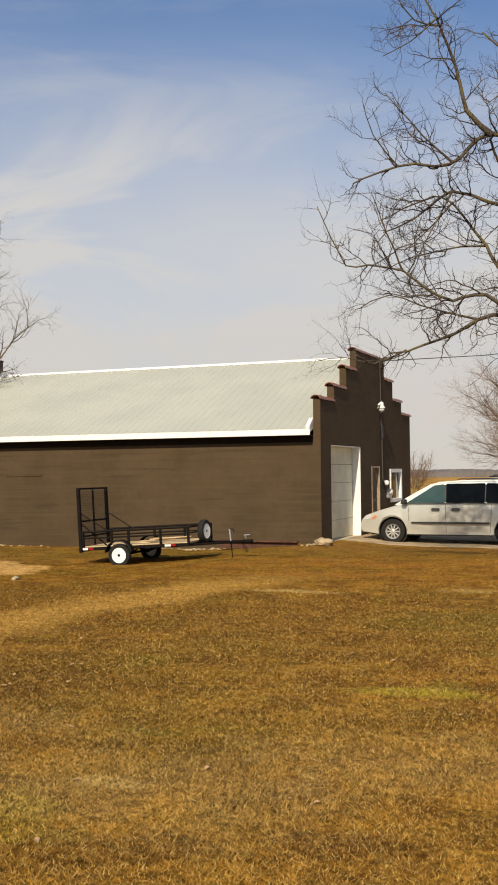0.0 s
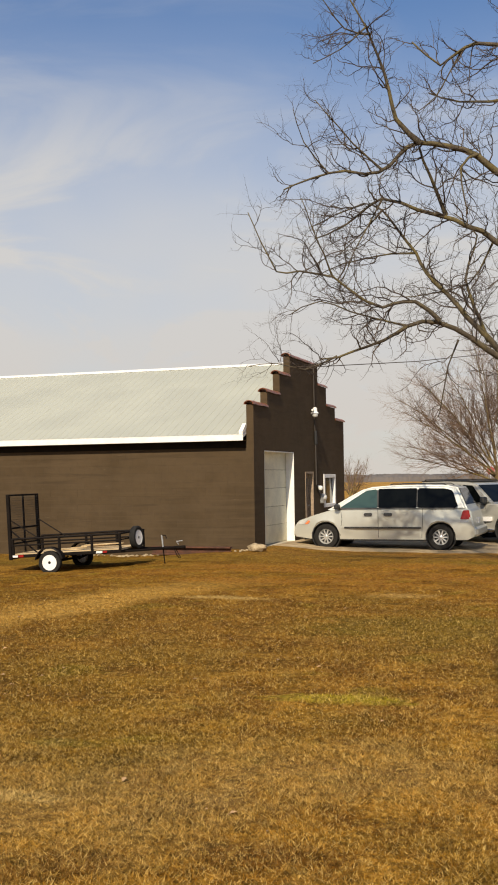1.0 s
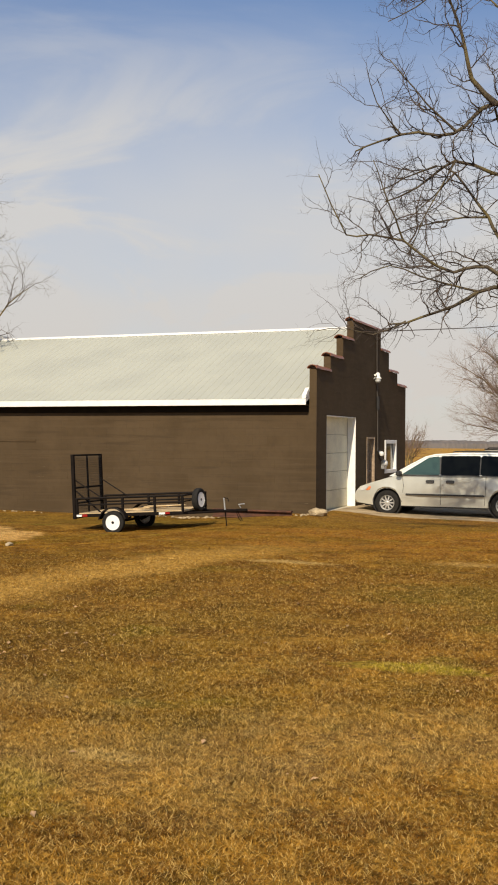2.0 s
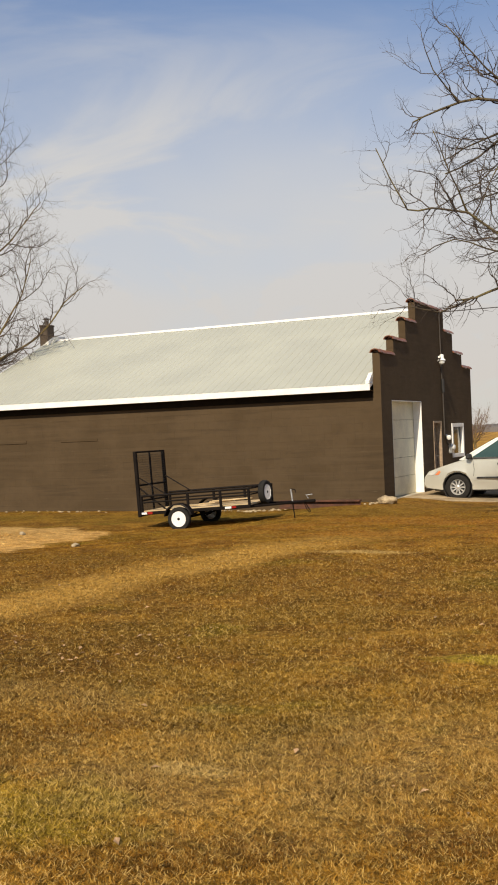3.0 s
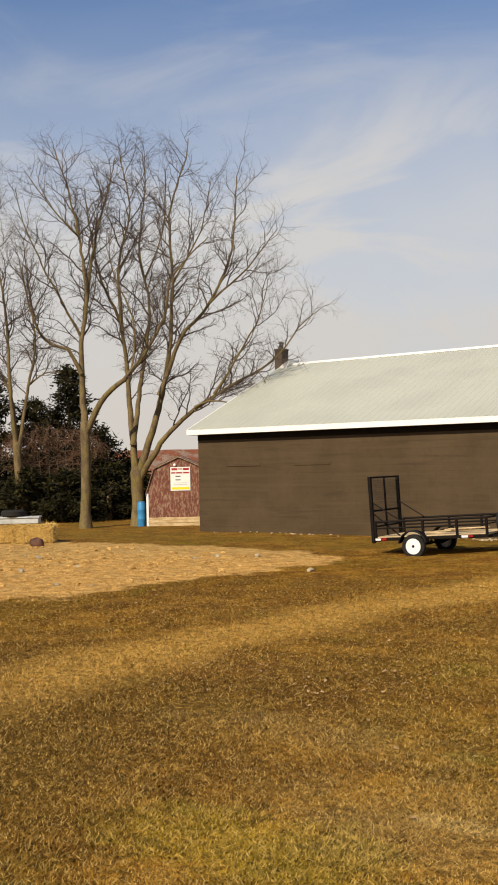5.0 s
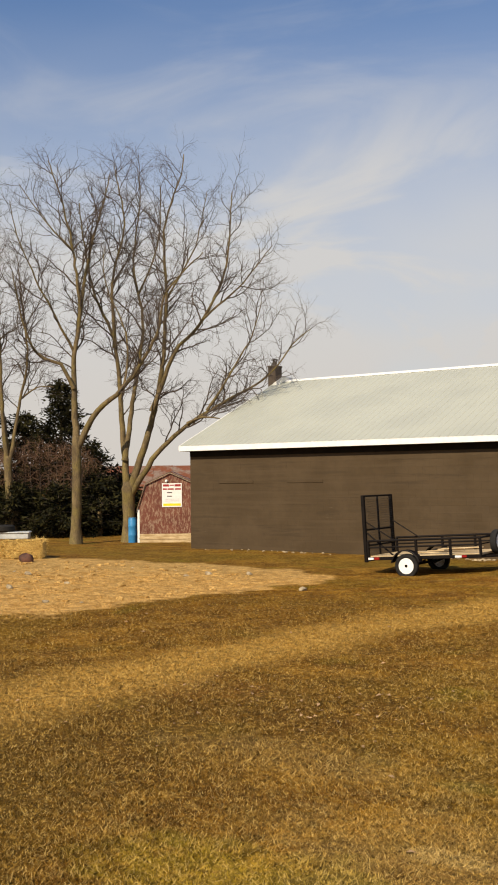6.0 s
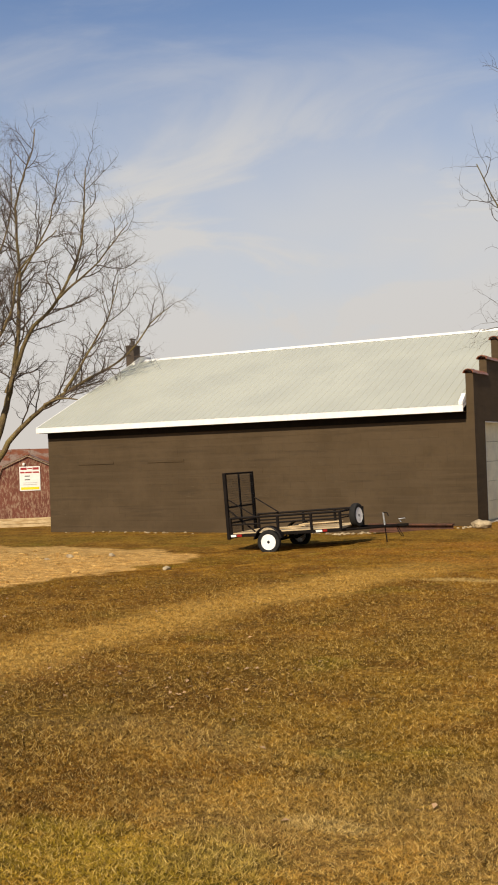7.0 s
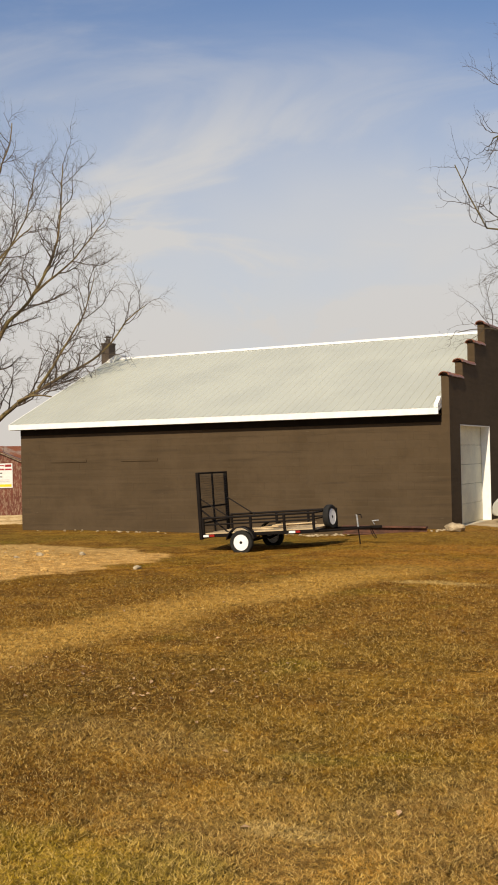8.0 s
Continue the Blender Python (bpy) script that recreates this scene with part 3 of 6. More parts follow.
# roof: two ribbed slopes, white fascia, ridge cap, soffit
slope = math.atan2(RIDGE - EAVE, YM - (Y0 - 0.30))
run = math.hypot(RIDGE - EAVE, YM - (Y0 - 0.30))
RX0, RX1 = X0 - 0.17, X1 - 0.19
roof = thing("roof", pose(0, 0, 0), "pale grey-green ribbed metal gable roof", "roof", kind="structure")
for sgn, ye in ((1, Y0 - 0.30), (-1, Y1 + 0.30)):
    bm = bmesh.new()
    pitch_x = 0.2286
    xs = []
    x = RX0
    while x < RX1:
        for dx, h in ((0.0, 0.0), (0.075, 0.0), (0.090, 0.014), (0.125, 0.014), (0.140, 0.0)):
            if x + dx < RX1:
                xs.append((x + dx, h))
        x += pitch_x
    xs.append((RX1, 0.0))
    rows = []
    for s in (-0.03, run * 0.5, run):
        rows.append([bm.verts.new((x, ye + sgn * (s * math.cos(slope) - h * math.sin(slope)), EAVE + s * math.sin(slope) + h * math.cos(slope) + 0.02)) for x, h in xs])
    for r0, r1 in zip(rows, rows[1:]):
        for i in range(len(xs) - 1):
            bm.faces.new((r0[i], r0[i + 1], r1[i + 1], r1[i]) if sgn > 0 else (r0[i], r1[i], r1[i + 1], r0[i + 1]))
    part("roof_sheet", bm, ROOF, roof, flat=True)
    bm = prism(bmesh.new(), [(ye, EAVE - 0.10), (ye, EAVE), (YM, RIDGE), (YM, RIDGE - 0.12)], "x", RX0 + 0.01, RX1 - 0.005)
    part("roof_deck", bm, WHITE, roof, flat=True)
    bm = boxes(((RX0, ye - 0.025 * sgn, EAVE - 0.145), (RX1 + 0.01, ye + 0.01 * sgn, EAVE + 0.012)), bevel=0.004)
    part("fascia", bm, WHITE, roof)
    bm = boxes(((RX0 + 0.02, ye + 0.012 * sgn, EAVE - 0.15), (RX1, (Y0 if sgn > 0 else Y1), EAVE - 0.132)))
    part("soffit", bm, BROWN, roof)
bm = prism(bmesh.new(), [(YM - 0.12, RIDGE - 0.02), (YM, RIDGE + 0.045), (YM + 0.12, RIDGE - 0.02), (YM + 0.12, RIDGE - 0.005), (YM, RIDGE + 0.062), (YM - 0.12, RIDGE - 0.005)], "x", RX0 - 0.01, RX1)
part("ridge_cap", bm, WHITE, roof)
for sgn, ye in ((1, Y0 - 0.30), (-1, Y1 + 0.30)):
    bm = prism(bmesh.new(), [(ye, EAVE - 0.12), (ye, EAVE + 0.02), (YM, RIDGE + 0.02), (YM, RIDGE - 0.12)], "x", RX0 - 0.03, RX0)
    part("rake_board", bm, WHITE, roof)
# white metal flashing turned up against the stepped parapet at the eave
bm = prism(bmesh.new(), [(Y0 - 0.30, EAVE + 0.02), (Y0 - 0.30, EAVE + 0.09), (Y0 - 0.02, EAVE + 0.30), (Y0 - 0.02, EAVE + 0.14)], "x", RX1 - 0.10, RX1)
part("flashing", bm, WHITE, roof)

# thin added strip on the wall top that paints the eave's shadow near-black
part("eave_shade_strip", boxes(((X0 + 0.005, Y0 - 0.022, EAVE - 0.315), (X1 - 0.195, Y0 - 0.004, EAVE - 0.152)), bevel=0.003), EAVE_SHADE, roof, "near-black strip deepening the shadow under the eave")

ceiling = tagged(part("ceiling", boxes(((X0 + T + 0.01, Y0 + T + 0.01, 2.62), (X1 - T - 0.01, Y1 - T - 0.01, 2.70))), WOOD_OLD), "plain board ceiling inside the barn", "ceiling", kind="structure")
tagged(part("floor", boxes(((X0 + T, Y0 + T, -0.2), (X1 - 0.02, Y1 - T, 0.055))), CONCRETE), "concrete barn floor and door sill", "floor", kind="structure")

# brick chimney against the end wall
chimney = thing("chimney", pose(X0 - 0.24, YM, 0), "brown painted brick chimney at gable end", "chimney")
part("stack", boxes(((-0.155, -0.20, -0.4), (0.155, 0.20, 5.72)), bevel=0.012), BRICK, chimney)
part("crown", boxes(((-0.175, -0.22, 5.72), (0.175, 0.22, 5.78)), bevel=0.015), BRICK, chimney)
part("flue_pipe", lathe(bmesh.new(), [(0.075, 5.78), (0.075, 5.93), (0.07, 5.935), (0.02, 5.94)], 14), CONDUIT, chimney)
part("flue_cap", lathe(bmesh.new(), [(0.125, 5.975), (0.13, 5.99), (0.02, 6.03)], 14), CONDUIT, chimney)
for a in (0, 90, 180, 270):
    part("cap_stay", boxes(((-0.006, 0.066, 5.92), (0.006, 0.078, 5.985))), CONDUIT, chimney).matrix_basis = pose(0, 0, 0, 0, 0, a)
part("chimney_flashing", prism(bmesh.new(), [(0.14, 5.16), (0.52, 5.36), (0.52, 5.31), (0.36, 5.06), (0.14, 5.02)], "y", -0.30, 0.30), WHITE, chimney)

# garage door: sectional, set back in the opening, white jambs
g0, g1, _, gz = GARAGE
door_1 = thing("door_1", pose(X1 - 0.24, 0, 0), "aged white sectional garage door, closed", "garage door", kind="structure")
for i in range(5):
    z0 = 0.06 + i * (gz - 0.06) / 5
    z1 = 0.06 + (i + 1) * (gz - 0.06) / 5
    bm = boxes(((-0.05, g0 + 0.02, z0 + 0.004), (0, g1 - 0.02, z1 - 0.004)), bevel=0.006)
    part("door_panel", bm, CREAM, door_1)
part("jamb", boxes(((0.003, g1 - 0.022, 0.05), (0.238, g1 - 0.002, gz)), bevel=0.003), WHITE, door_1)
part("jamb", boxes(((0.003, g0 + 0.002, 0.05), (0.238, g0 + 0.022, gz)), bevel=0.003), WHITE, door_1)
part("head", boxes(((0.003, g0 + 0.024, gz - 0.022), (0.238, g1 - 0.024, gz - 0.002)), bevel=0.003), WHITE, door_1)

# narrow walk door with worn wooden frame
d0, d1, _, dz = WALKDOOR
door_2 = thing("door_2", pose(X1 - 0.14, 0, 0), "weathered tan wooden walk door in frame", "door", kind="structure")
part("leaf", boxes(((-0.05, d0 + 0.06, 0.06), (-0.01, d1 - 0.06, dz - 0.06)), bevel=0.004), WOOD_OLD, door_2)
part("glazing", boxes(((-0.012, d0 + 0.20, 1.05), (-0.004, d1 - 0.20, dz - 0.2))), PANE, door_2)
for a, b in ((d0 + 0.002, d0 + 0.06), (d1 - 0.06, d1 - 0.002)):
    part("jamb", boxes(((-0.05, a, 0.05), (0.155, b, dz - 0.002)), bevel=0.005), WOOD_OLD, door_2)
part("head", boxes(((-0.05, d0 + 0.06, dz - 0.06), (0.15, d1 - 0.06, dz - 0.002)), bevel=0.005), WOOD_OLD, door_2)
part("handle", bar([(0.0, d1 - 0.14, 1.0), (0.05, d1 - 0.14, 1.0), (0.05, d1 - 0.24, 1.0)], 0.012), STEEL, door_2)

# window with a broad white frame
w0, w1, wz0, wz1 = WINDOW
window_1 = thing("window_1", pose(X1, 0, 0), "white framed barn window with dark pane", "window", kind="structure")
fr = 0.085
for a, b in (((-0.10, w0 - 0.03, wz0 - 0.03), (0.03, w0 + fr, wz1 + 0.03)), ((-0.10, w1 - fr, wz0 - 0.03), (0.03, w1 + 0.03, wz1 + 0.03)),
             ((-0.10, w0 + fr, wz0 - 0.03), (0.028, w1 - fr, wz0 + 0.08)), ((-0.10, w0 + fr, wz1 - 0.08), (0.028, w1 - fr, wz1 + 0.03))):
    part("window_frame", boxes((a, b), bevel=0.006), WHITE, window_1)
part("pane", boxes(((-0.07, w0 + fr, wz0 + 0.08), (-0.06, w1 - fr, wz1 - 0.08))), PANE, window_1)

# yard lamp on the front wall, with conduit, meter and a small lamp
lamp = thing("wall_lamp", pose(X1, 31.0, 3.80), "white bell-shaped yard lamp on front wall", "wall lamp")
part("bracket", bar([(0.0, 0.0, -0.05), (0.07, 0, 0.02), (0.12, 0, 0.08)], 0.02), STEEL, lamp)
part("head", lathe(bmesh.new(), [(0.02, 0.13), (0.06, 0.11), (0.07, 0.0), (0.11, -0.04), (0.115, -0.055), (0.08, -0.055)], 18, pose(0.13, 0, 0.02)), WHITE, lamp)
part("lens", lathe(bmesh.new(), [(0.085, -0.045), (0.085, -0.13), (0.06, -0.165), (0.015, -0.175)], 18, pose(0.13, 0, 0.02)), CLEARLENS, lamp)
part("photo_cell", bar([(0.10, -0.06, 0.06), (0.10, -0.20, 0.06)], 0.03, 10), WHITE, lamp)
conduit = thing("conduit", pose(X1, 31.3, 0), "dark service conduit running down front wall", "conduit")
part("riser", bar([(0.03, -0.05, 5.3), (0.03, -0.02, 4.1), (0.03, 0.03, 3.2)], 0.018), CONDUIT, conduit)
part("weather_head", bar([(0.05, 0.03, 3.25), (0.05, 0.05, 2.85)], 0.045, 10), BLACKTRIM, conduit)
part("lower_pipe", bar([(0.035, 0.06, 2.9), (0.035, 0.10, 1.6), (0.035, 0.3, 1.45), (0.035, 0.55, 1.30)], 0.02), CONDUIT, conduit)
meter = thing("electric_meter", pose(X1, 32.05, 1.2), "grey round electric meter box on wall", "meter")
part("meter_box", boxes(((0, -0.11, -0.17), (0.10, 0.11, 0.12)), bevel=0.012), STEEL, meter)
part("meter_dial", lathe(bmesh.new(), [(0.085, 0), (0.085, 0.06), (0.06, 0.08), (0.01, 0.085)], 18, pose(0.10, 0, 0.01, 0, 90, 0)), CLEARLENS, meter)
slamp = thing("porch_lamp", pose(X1, 31.68, 1.55), "small white jar lamp beside walk door", "wall lamp")
part("base", lathe(bmesh.new(), [(0.05, 0), (0.05, 0.03), (0.035, 0.05), (0.01, 0.051)], 14, pose(0, 0, 0, 0, 90, 0)), STEEL, slamp)
part("globe", lathe(bmesh.new(), [(0.03, 0), (0.07, -0.03), (0.075, -0.08), (0.05, -0.13), (0.01, -0.145)], 16, pose(0.09, 0, 0.03)), WHITE, slamp)


# ---- utility trailer ----
def wheel(parent, centre, r, width, rim_mat, side, spokes=0, cover=None):
    """A tyre with its rim, its axle along y; side: the way (+1 or -1) that the face looks."""
    m = Matrix.Translation(centre) @ pose(0, 0, 0, -90 * side, 0, 0)
    h = width / 2
    ri = r * (0.59 if spokes else 0.64)
    tyre = part("tyre", lathe(bmesh.new(), [(ri, -h * 0.8), (r * 0.80, -h), (r * 0.95, -h * 0.88), (r, -h * 0.55), (r, h * 0.55), (r * 0.95, h * 0.88), (r * 0.80, h), (ri, h * 0.8)], 32, m, False), RUBBER, parent)
    if spokes:
        bm = lathe(bmesh.new(), [(ri * 0.84, h * 0.25), (ri * 0.90, h * 0.62), (ri * 1.00, h * 0.88), (ri * 1.03, h * 0.80)], 32, m, False)
    else:
        bm = lathe(bmesh.new(), [(0.01, h * 0.10), (ri * 0.55, h * 0.10), (ri * 0.80, h * 0.35), (ri * 0.93, h * 0.55), (ri * 1.01, h * 0.86), (ri * 1.03, h * 0.80)], 32, m)
    if spokes:
        for i in range(spokes):
            a = 2 * math.pi * i / spokes
            q = bmesh.ops.create_cube(bm, size=1)
            bmesh.ops.transform(bm, verts=q["verts"], matrix=m @ pose(0, 0, 0, 0, 0, math.degrees(a)) @ Matrix.Translation((ri * 0.53, 0, h * 0.60)) @ Matrix.Diagonal((ri * 0.74, ri * 0.17, h * 0.22, 1)))
    rim = part("rim", bm, rim_mat, tyre)
    if spokes:
        part("rim_recess", lathe(bmesh.new(), [(0.01, h * 0.30), (ri * 0.90, h * 0.30), (ri * 0.90, h * 0.32), (0.01, h * 0.32)], 24, m), BLACKTRIM, tyre)
    part("hub", lathe(bmesh.new(), [(ri * 0.24, h * 0.08), (ri * 0.24, h * 0.75), (ri * 0.15, h * 0.85), (0.005, h * 0.86)], 16, m), cover or STEEL, tyre)
    if not spokes:
        for i in range(5):
            a = 2 * math.pi * i / 5
            b = a + math.pi / 5
            part("rim_vent", lathe(bmesh.new(), [(0.011, 0), (0.011, 0.004), (0.002, 0.0045)], 10, m @ Matrix.Translation((ri * 0.68 * math.cos(b), ri * 0.68 * math.sin(b), h * 0.24))), BLACKTRIM, tyre)
            part("lug_nut", lathe(bmesh.new(), [(0.013, 0), (0.013, 0.025), (0.004, 0.03)], 6, m @ Matrix.Translation((ri * 0.42 * math.cos(a), ri * 0.42 * math.sin(a), h * 0.1))), STEEL, tyre)
    return tyre


TRX, TRY = -11.35, 21.42
trailer = thing("utility_trailer", pose(TRX, TRY, ground_z(TRX, TRY - 0.4) - 0.02, 0, -3.0, 5.5), "black steel utility trailer with raised mesh ramp gate", "trailer")
B0, B1, BW, BZ = -0.94, 1.58, 0.78, 0.37
for y in (-BW, BW):
    part("side_beam", boxes(((B0, y - 0.03, BZ), (B1, y + 0.03, BZ + 0.07)), bevel=0.006), BLACKSTEEL, trailer)
for x in (B0 + 0.03, 0.0, 0.8, B1 - 0.03):
    part("cross_beam", boxes(((x - 0.03, -BW + 0.03, BZ), (x + 0.03, BW - 0.03, BZ + 0.05)), bevel=0.005), BLACKSTEEL, trailer)
for i in range(8):
    y0 = -BW + 0.035 + i * (2 * BW - 0.07) / 8
    part("deck_plank", boxes(((B0 + 0.01, y0 + 0.004, BZ + 0.052), (B1 - 0.02, y0 + (2 * BW - 0.07) / 8 - 0.004, BZ + 0.09)), bevel=0.004), DECK, trailer)
RZ = 0.78
for y in (-BW, BW):
    part("top_rail", bar([(B0, y, RZ), (B1, y, RZ)], 0.024, 8), BLACKSTEEL, trailer)
    part("middle_rail", bar([(B0, y, RZ - 0.14), (B1, y, RZ - 0.14)], 0.018, 8), BLACKSTEEL, trailer)
    for x in (B0 + 0.02, 0.17, 0.92, B1 - 0.02):
        part("post", boxes(((x - 0.025, y - 0.025, BZ + 0.07), (x + 0.025, y + 0.025, RZ)), bevel=0.004), BLACKSTEEL, trailer)
part("front_rail", bar([(B1, -BW, RZ), (B1, BW, RZ)], 0.021), BLACKSTEEL, trailer)
part("front_rail", bar([(B1, -BW, RZ - 0.13), (B1, BW, RZ - 0.13)], 0.014), BLACKSTEEL, trailer)
# ramp gate, standing up at the rear
GH = 1.77
gate_y = BW - 0.03
gx0 = B0 - 0.05
for y in (-gate_y, gate_y):
    part("gate_upright", boxes(((gx0 - 0.04, y - 0.035, 0.33), (gx0 + 0.03, y + 0.035, GH)), bevel=0.006), BLACKSTEEL, trailer)
for z in (0.36, 0.68, 1.02, GH - 0.02):
    part("gate_crossbar", boxes(((gx0 - 0.02, -gate_y, z - 0.02), (gx0 + 0.02, gate_y, z + 0.02)), bevel=0.005), BLACKSTEEL, trailer)
part("gate_centre_bar", boxes(((gx0 - 0.02, -0.02, 0.36), (gx0 + 0.02, 0.02, GH - 0.03)), bevel=0.005), BLACKSTEEL, trailer)
bm = bmesh.new()
for i in range(1, 30):
    y = -gate_y + i * 2 * gate_y / 30
    box(bm, (gx0 + 0.021, y - 0.0017, 0.38), (gx0 + 0.026, y + 0.0017, GH - 0.04))
for i in range(1, 26):
    z = 0.38 + i * (GH - 0.42) / 26
    box(bm, (gx0 + 0.026, -gate_y, z - 0.0017), (gx0 + 0.031, gate_y, z + 0.0017))
part("gate_mesh", bm, WIREMESH, trailer)
for y in (-gate_y + 0.05, gate_y - 0.05):
    part("gate_strut", bar([(gx0, y, 1.20), (B0 + 0.62, y, RZ - 0.02)], 0.014), BLACKSTEEL, trailer)
part("gate_spring", bar([(gx0 + 0.02, -gate_y + 0.06, 0.95), (B0 + 0.55, -gate_y + 0.06, 0.46)], 0.018), BLACKSTEEL, trailer)
# wheels, fenders, axle
WR = 0.255
for s in (-1, 1):
    wheel(trailer, (0.0, s * (BW + 0.14), WR - 0.01), WR, 0.13, RIMWHITE, s, 0, BLACKSTEEL)
    bm = bmesh.new()
    prev = None
    for i in range(13):
        a = radians(168 - i * 156 / 12)
        ring = [bm.verts.new((math.cos(a) * rr, s * yy, WR + math.sin(a) * rr)) for rr, yy in ((0.315, BW + 0.04), (0.33, BW + 0.05), (0.33, BW + 0.23), (0.30, BW + 0.245), (0.318, BW + 0.22))]
        if prev:
            for j in range(5):
                bm.faces.new((prev[j], prev[(j + 1) % 5], ring[(j + 1) % 5], ring[j]))
        else:
            bm.faces.new(ring)
        prev = ring
    bm.faces.new(prev[::-1])
    bmesh.ops.recalc_face_normals(bm, faces=bm.faces[:])
    part("fender", bm, BLACKSTEEL, trailer)
    part("leaf_spring", bar([(-0.34, s * (BW - 0.06), BZ - 0.02), (0.0, s * (BW - 0.06), WR - 0.05), (0.34, s * (BW - 0.06), BZ - 0.02)], 0.02), BLACKSTEEL, trailer)
part("axle", bar([(0, -BW - 0.08, WR - 0.01), (0, BW + 0.08, WR - 0.01)], 0.028), BLACKSTEEL, trailer)
# tongue, coupler, jack, chains
for s in (-1, 1):
    part("tongue_beam", bar([(B1 - 0.45, s * BW * 0.9, BZ + 0.01), (B1 + 0.98, s * 0.05, BZ + 0.01)], 0.026, 6), BLACKSTEEL, trailer)
part("coupler", boxes(((B1 + 0.93, -0.035, BZ - 0.02), (B1 + 1.20, 0.035, BZ + 0.045)), bevel=0.015), BLACKSTEEL, trailer)
part("coupler_latch", bar([(B1 + 1.05, 0, BZ + 0.07), (B1 + 1.00, 0, BZ + 0.14), (B1 + 1.14, 0, BZ + 0.15)], 0.012), STEEL, trailer)
part("jack_tube", bar([(B1 + 0.715, -0.09, BZ + 0.04), (B1 + 0.70, -0.09, BZ + 0.30)], 0.019, 10), STEEL, trailer)
part("jack_leg", bar([(B1 + 0.74, -0.09, 0.0), (B1 + 0.715, -0.09, BZ + 0.04)], 0.013, 10), BLACKSTEEL, trailer)
part("jack_crank", bar([(B1 + 0.70, -0.09, BZ + 0.30), (B1 + 0.80, -0.13, BZ + 0.29), (B1 + 0.82, -0.13, BZ + 0.22)], 0.011), BLACKSTEEL, trailer)
part("jack_foot", boxes(((B1 + 0.68, -0.14, -0.09), (B1 + 0.80, -0.04, 0.01)), bevel=0.012), STEEL, trailer)
for s in (-1, 1):
    part("safety_chain", bar([(B1 + 0.95, s * 0.05, BZ), (B1 + 1.02, s * 0.08, BZ - 0.16), (B1 + 1.06, s * 0.05, BZ - 0.22)], 0.010, 6), BLACKSTEEL, trailer)
for s in (-1, 1):
    part("rear_lamp", boxes(((B0 + 0.16, s * (BW + 0.03), BZ + 0.01), (B0 + 0.28, s * (BW + 0.055), BZ + 0.065)), bevel=0.005), REDLENS, trailer)
    part("reflective_tape", boxes(((B0 + 0.02, s * (BW + 0.03), BZ + 0.015), (B0 + 0.14, s * (BW + 0.038), BZ + 0.06))), RIMWHITE, trailer)
    part("reflective_tape", boxes(((1.02, s * (BW + 0.03), BZ + 0.015), (1.16, s * (BW + 0.038), BZ + 0.06))), RIMWHITE, trailer)
    part("side_marker", boxes(((1.17, s * (BW + 0.03), BZ + 0.015), (1.27, s * (BW + 0.045), BZ + 0.06)), bevel=0.004), REDLENS, trailer)
# spare wheel carried on the front rail
sp = wheel(trailer, (0, 0, 0), WR, 0.14, RIMWHITE, -1, 0, BLACKSTEEL)
sp.matrix_basis = pose(B1 + 0.11, -0.06, RZ - 0.13, 0, 0, 83)
# loose boards left on the deck
rng = random.Random(8)
for i in range(4):
    b = tagged(part("loose_board", boxes(((-0.45, -0.06, 0), (0.45, 0.06, 0.022)), bevel=0.004), DECK), "bare loose board lying on trailer deck", "board", "boards on the trailer")
    b.matrix_basis = trailer.matrix_basis @ pose(0.25 + 0.22 * i, rng.uniform(-0.35, 0.35), BZ + 0.09 + 0.023 * i, 0, rng.uniform(-2, 2), rng.uniform(-25, 25))


# ---- parked vehicles ----
def hw_of(rows):
    def f(z):
        for (z0, w0), (z1, w1) in zip(rows, rows[1:]):
            if z <= z1:
                return w0 + (w1 - w0) * max(0.0, (z - z0) / (z1 - z0))
        return rows[-1][1]
    return f


def shell(outline, hw, bevel, arches=()):
    """A body shell from its side outline (x, z); the width follows the height."""
    bm = bmesh.new()
    L = [bm.verts.new((x, hw(z), z)) for x, z in outline]
    R = [bm.verts.new((x, -hw(z), z)) for x, z in outline]
    bm.faces.new(L)
    bm.faces.new(R[::-1])
    n = len(outline)
    for i in range(n):
        bm.faces.new((L[i], R[i], R[(i + 1) % n], L[(i + 1) % n]))
    bmesh.ops.recalc_face_normals(bm, faces=bm.faces[:])
    if bevel:
        es = [e for e in bm.edges if len(e.link_faces) == 2 and any(len(f.verts) > 4 for f in e.link_faces) and min(v.co.z for v in e.verts) > 0.48]
        bmesh.ops.bevel(bm, geom=es, offset=bevel, segments=3, affect="EDGES", clamp_overlap=True)
    bmesh.ops.triangulate(bm, faces=[f for f in bm.faces if len(f.verts) > 4])
    return bm


def arch(cx, cz, r, z0, n=9):
    """Points over a wheel, from rear to front (growing x), starting at sill height z0."""
    a0 = math.asin((z0 - cz) / r)
    return [(cx + r * math.cos(math.pi - a0 - (math.pi - 2 * a0) * i / n), cz + r * math.sin(math.pi - a0 - (math.pi - 2 * a0) * i / n)) for i in range(n + 1)]


def rounded(poly, r=0.05, n=3):
    """Round the corners of an outline."""
    out = []
    m = len(poly)
    for i in range(m):
        p, a, b = Vector(poly[i]), Vector(poly[i - 1]), Vector(poly[(i + 1) % m])
        u, v = (a - p), (b - p)
        q = min(r, u.length * 0.45, v.length * 0.45)
        s, e = p + u.normalized() * q, p + v.normalized() * q
        for k in range(n + 1):
            t = k / n
            out.append(tuple(s * (1 - t) ** 2 + p * 2 * t * (1 - t) + e * t * t))
    return out


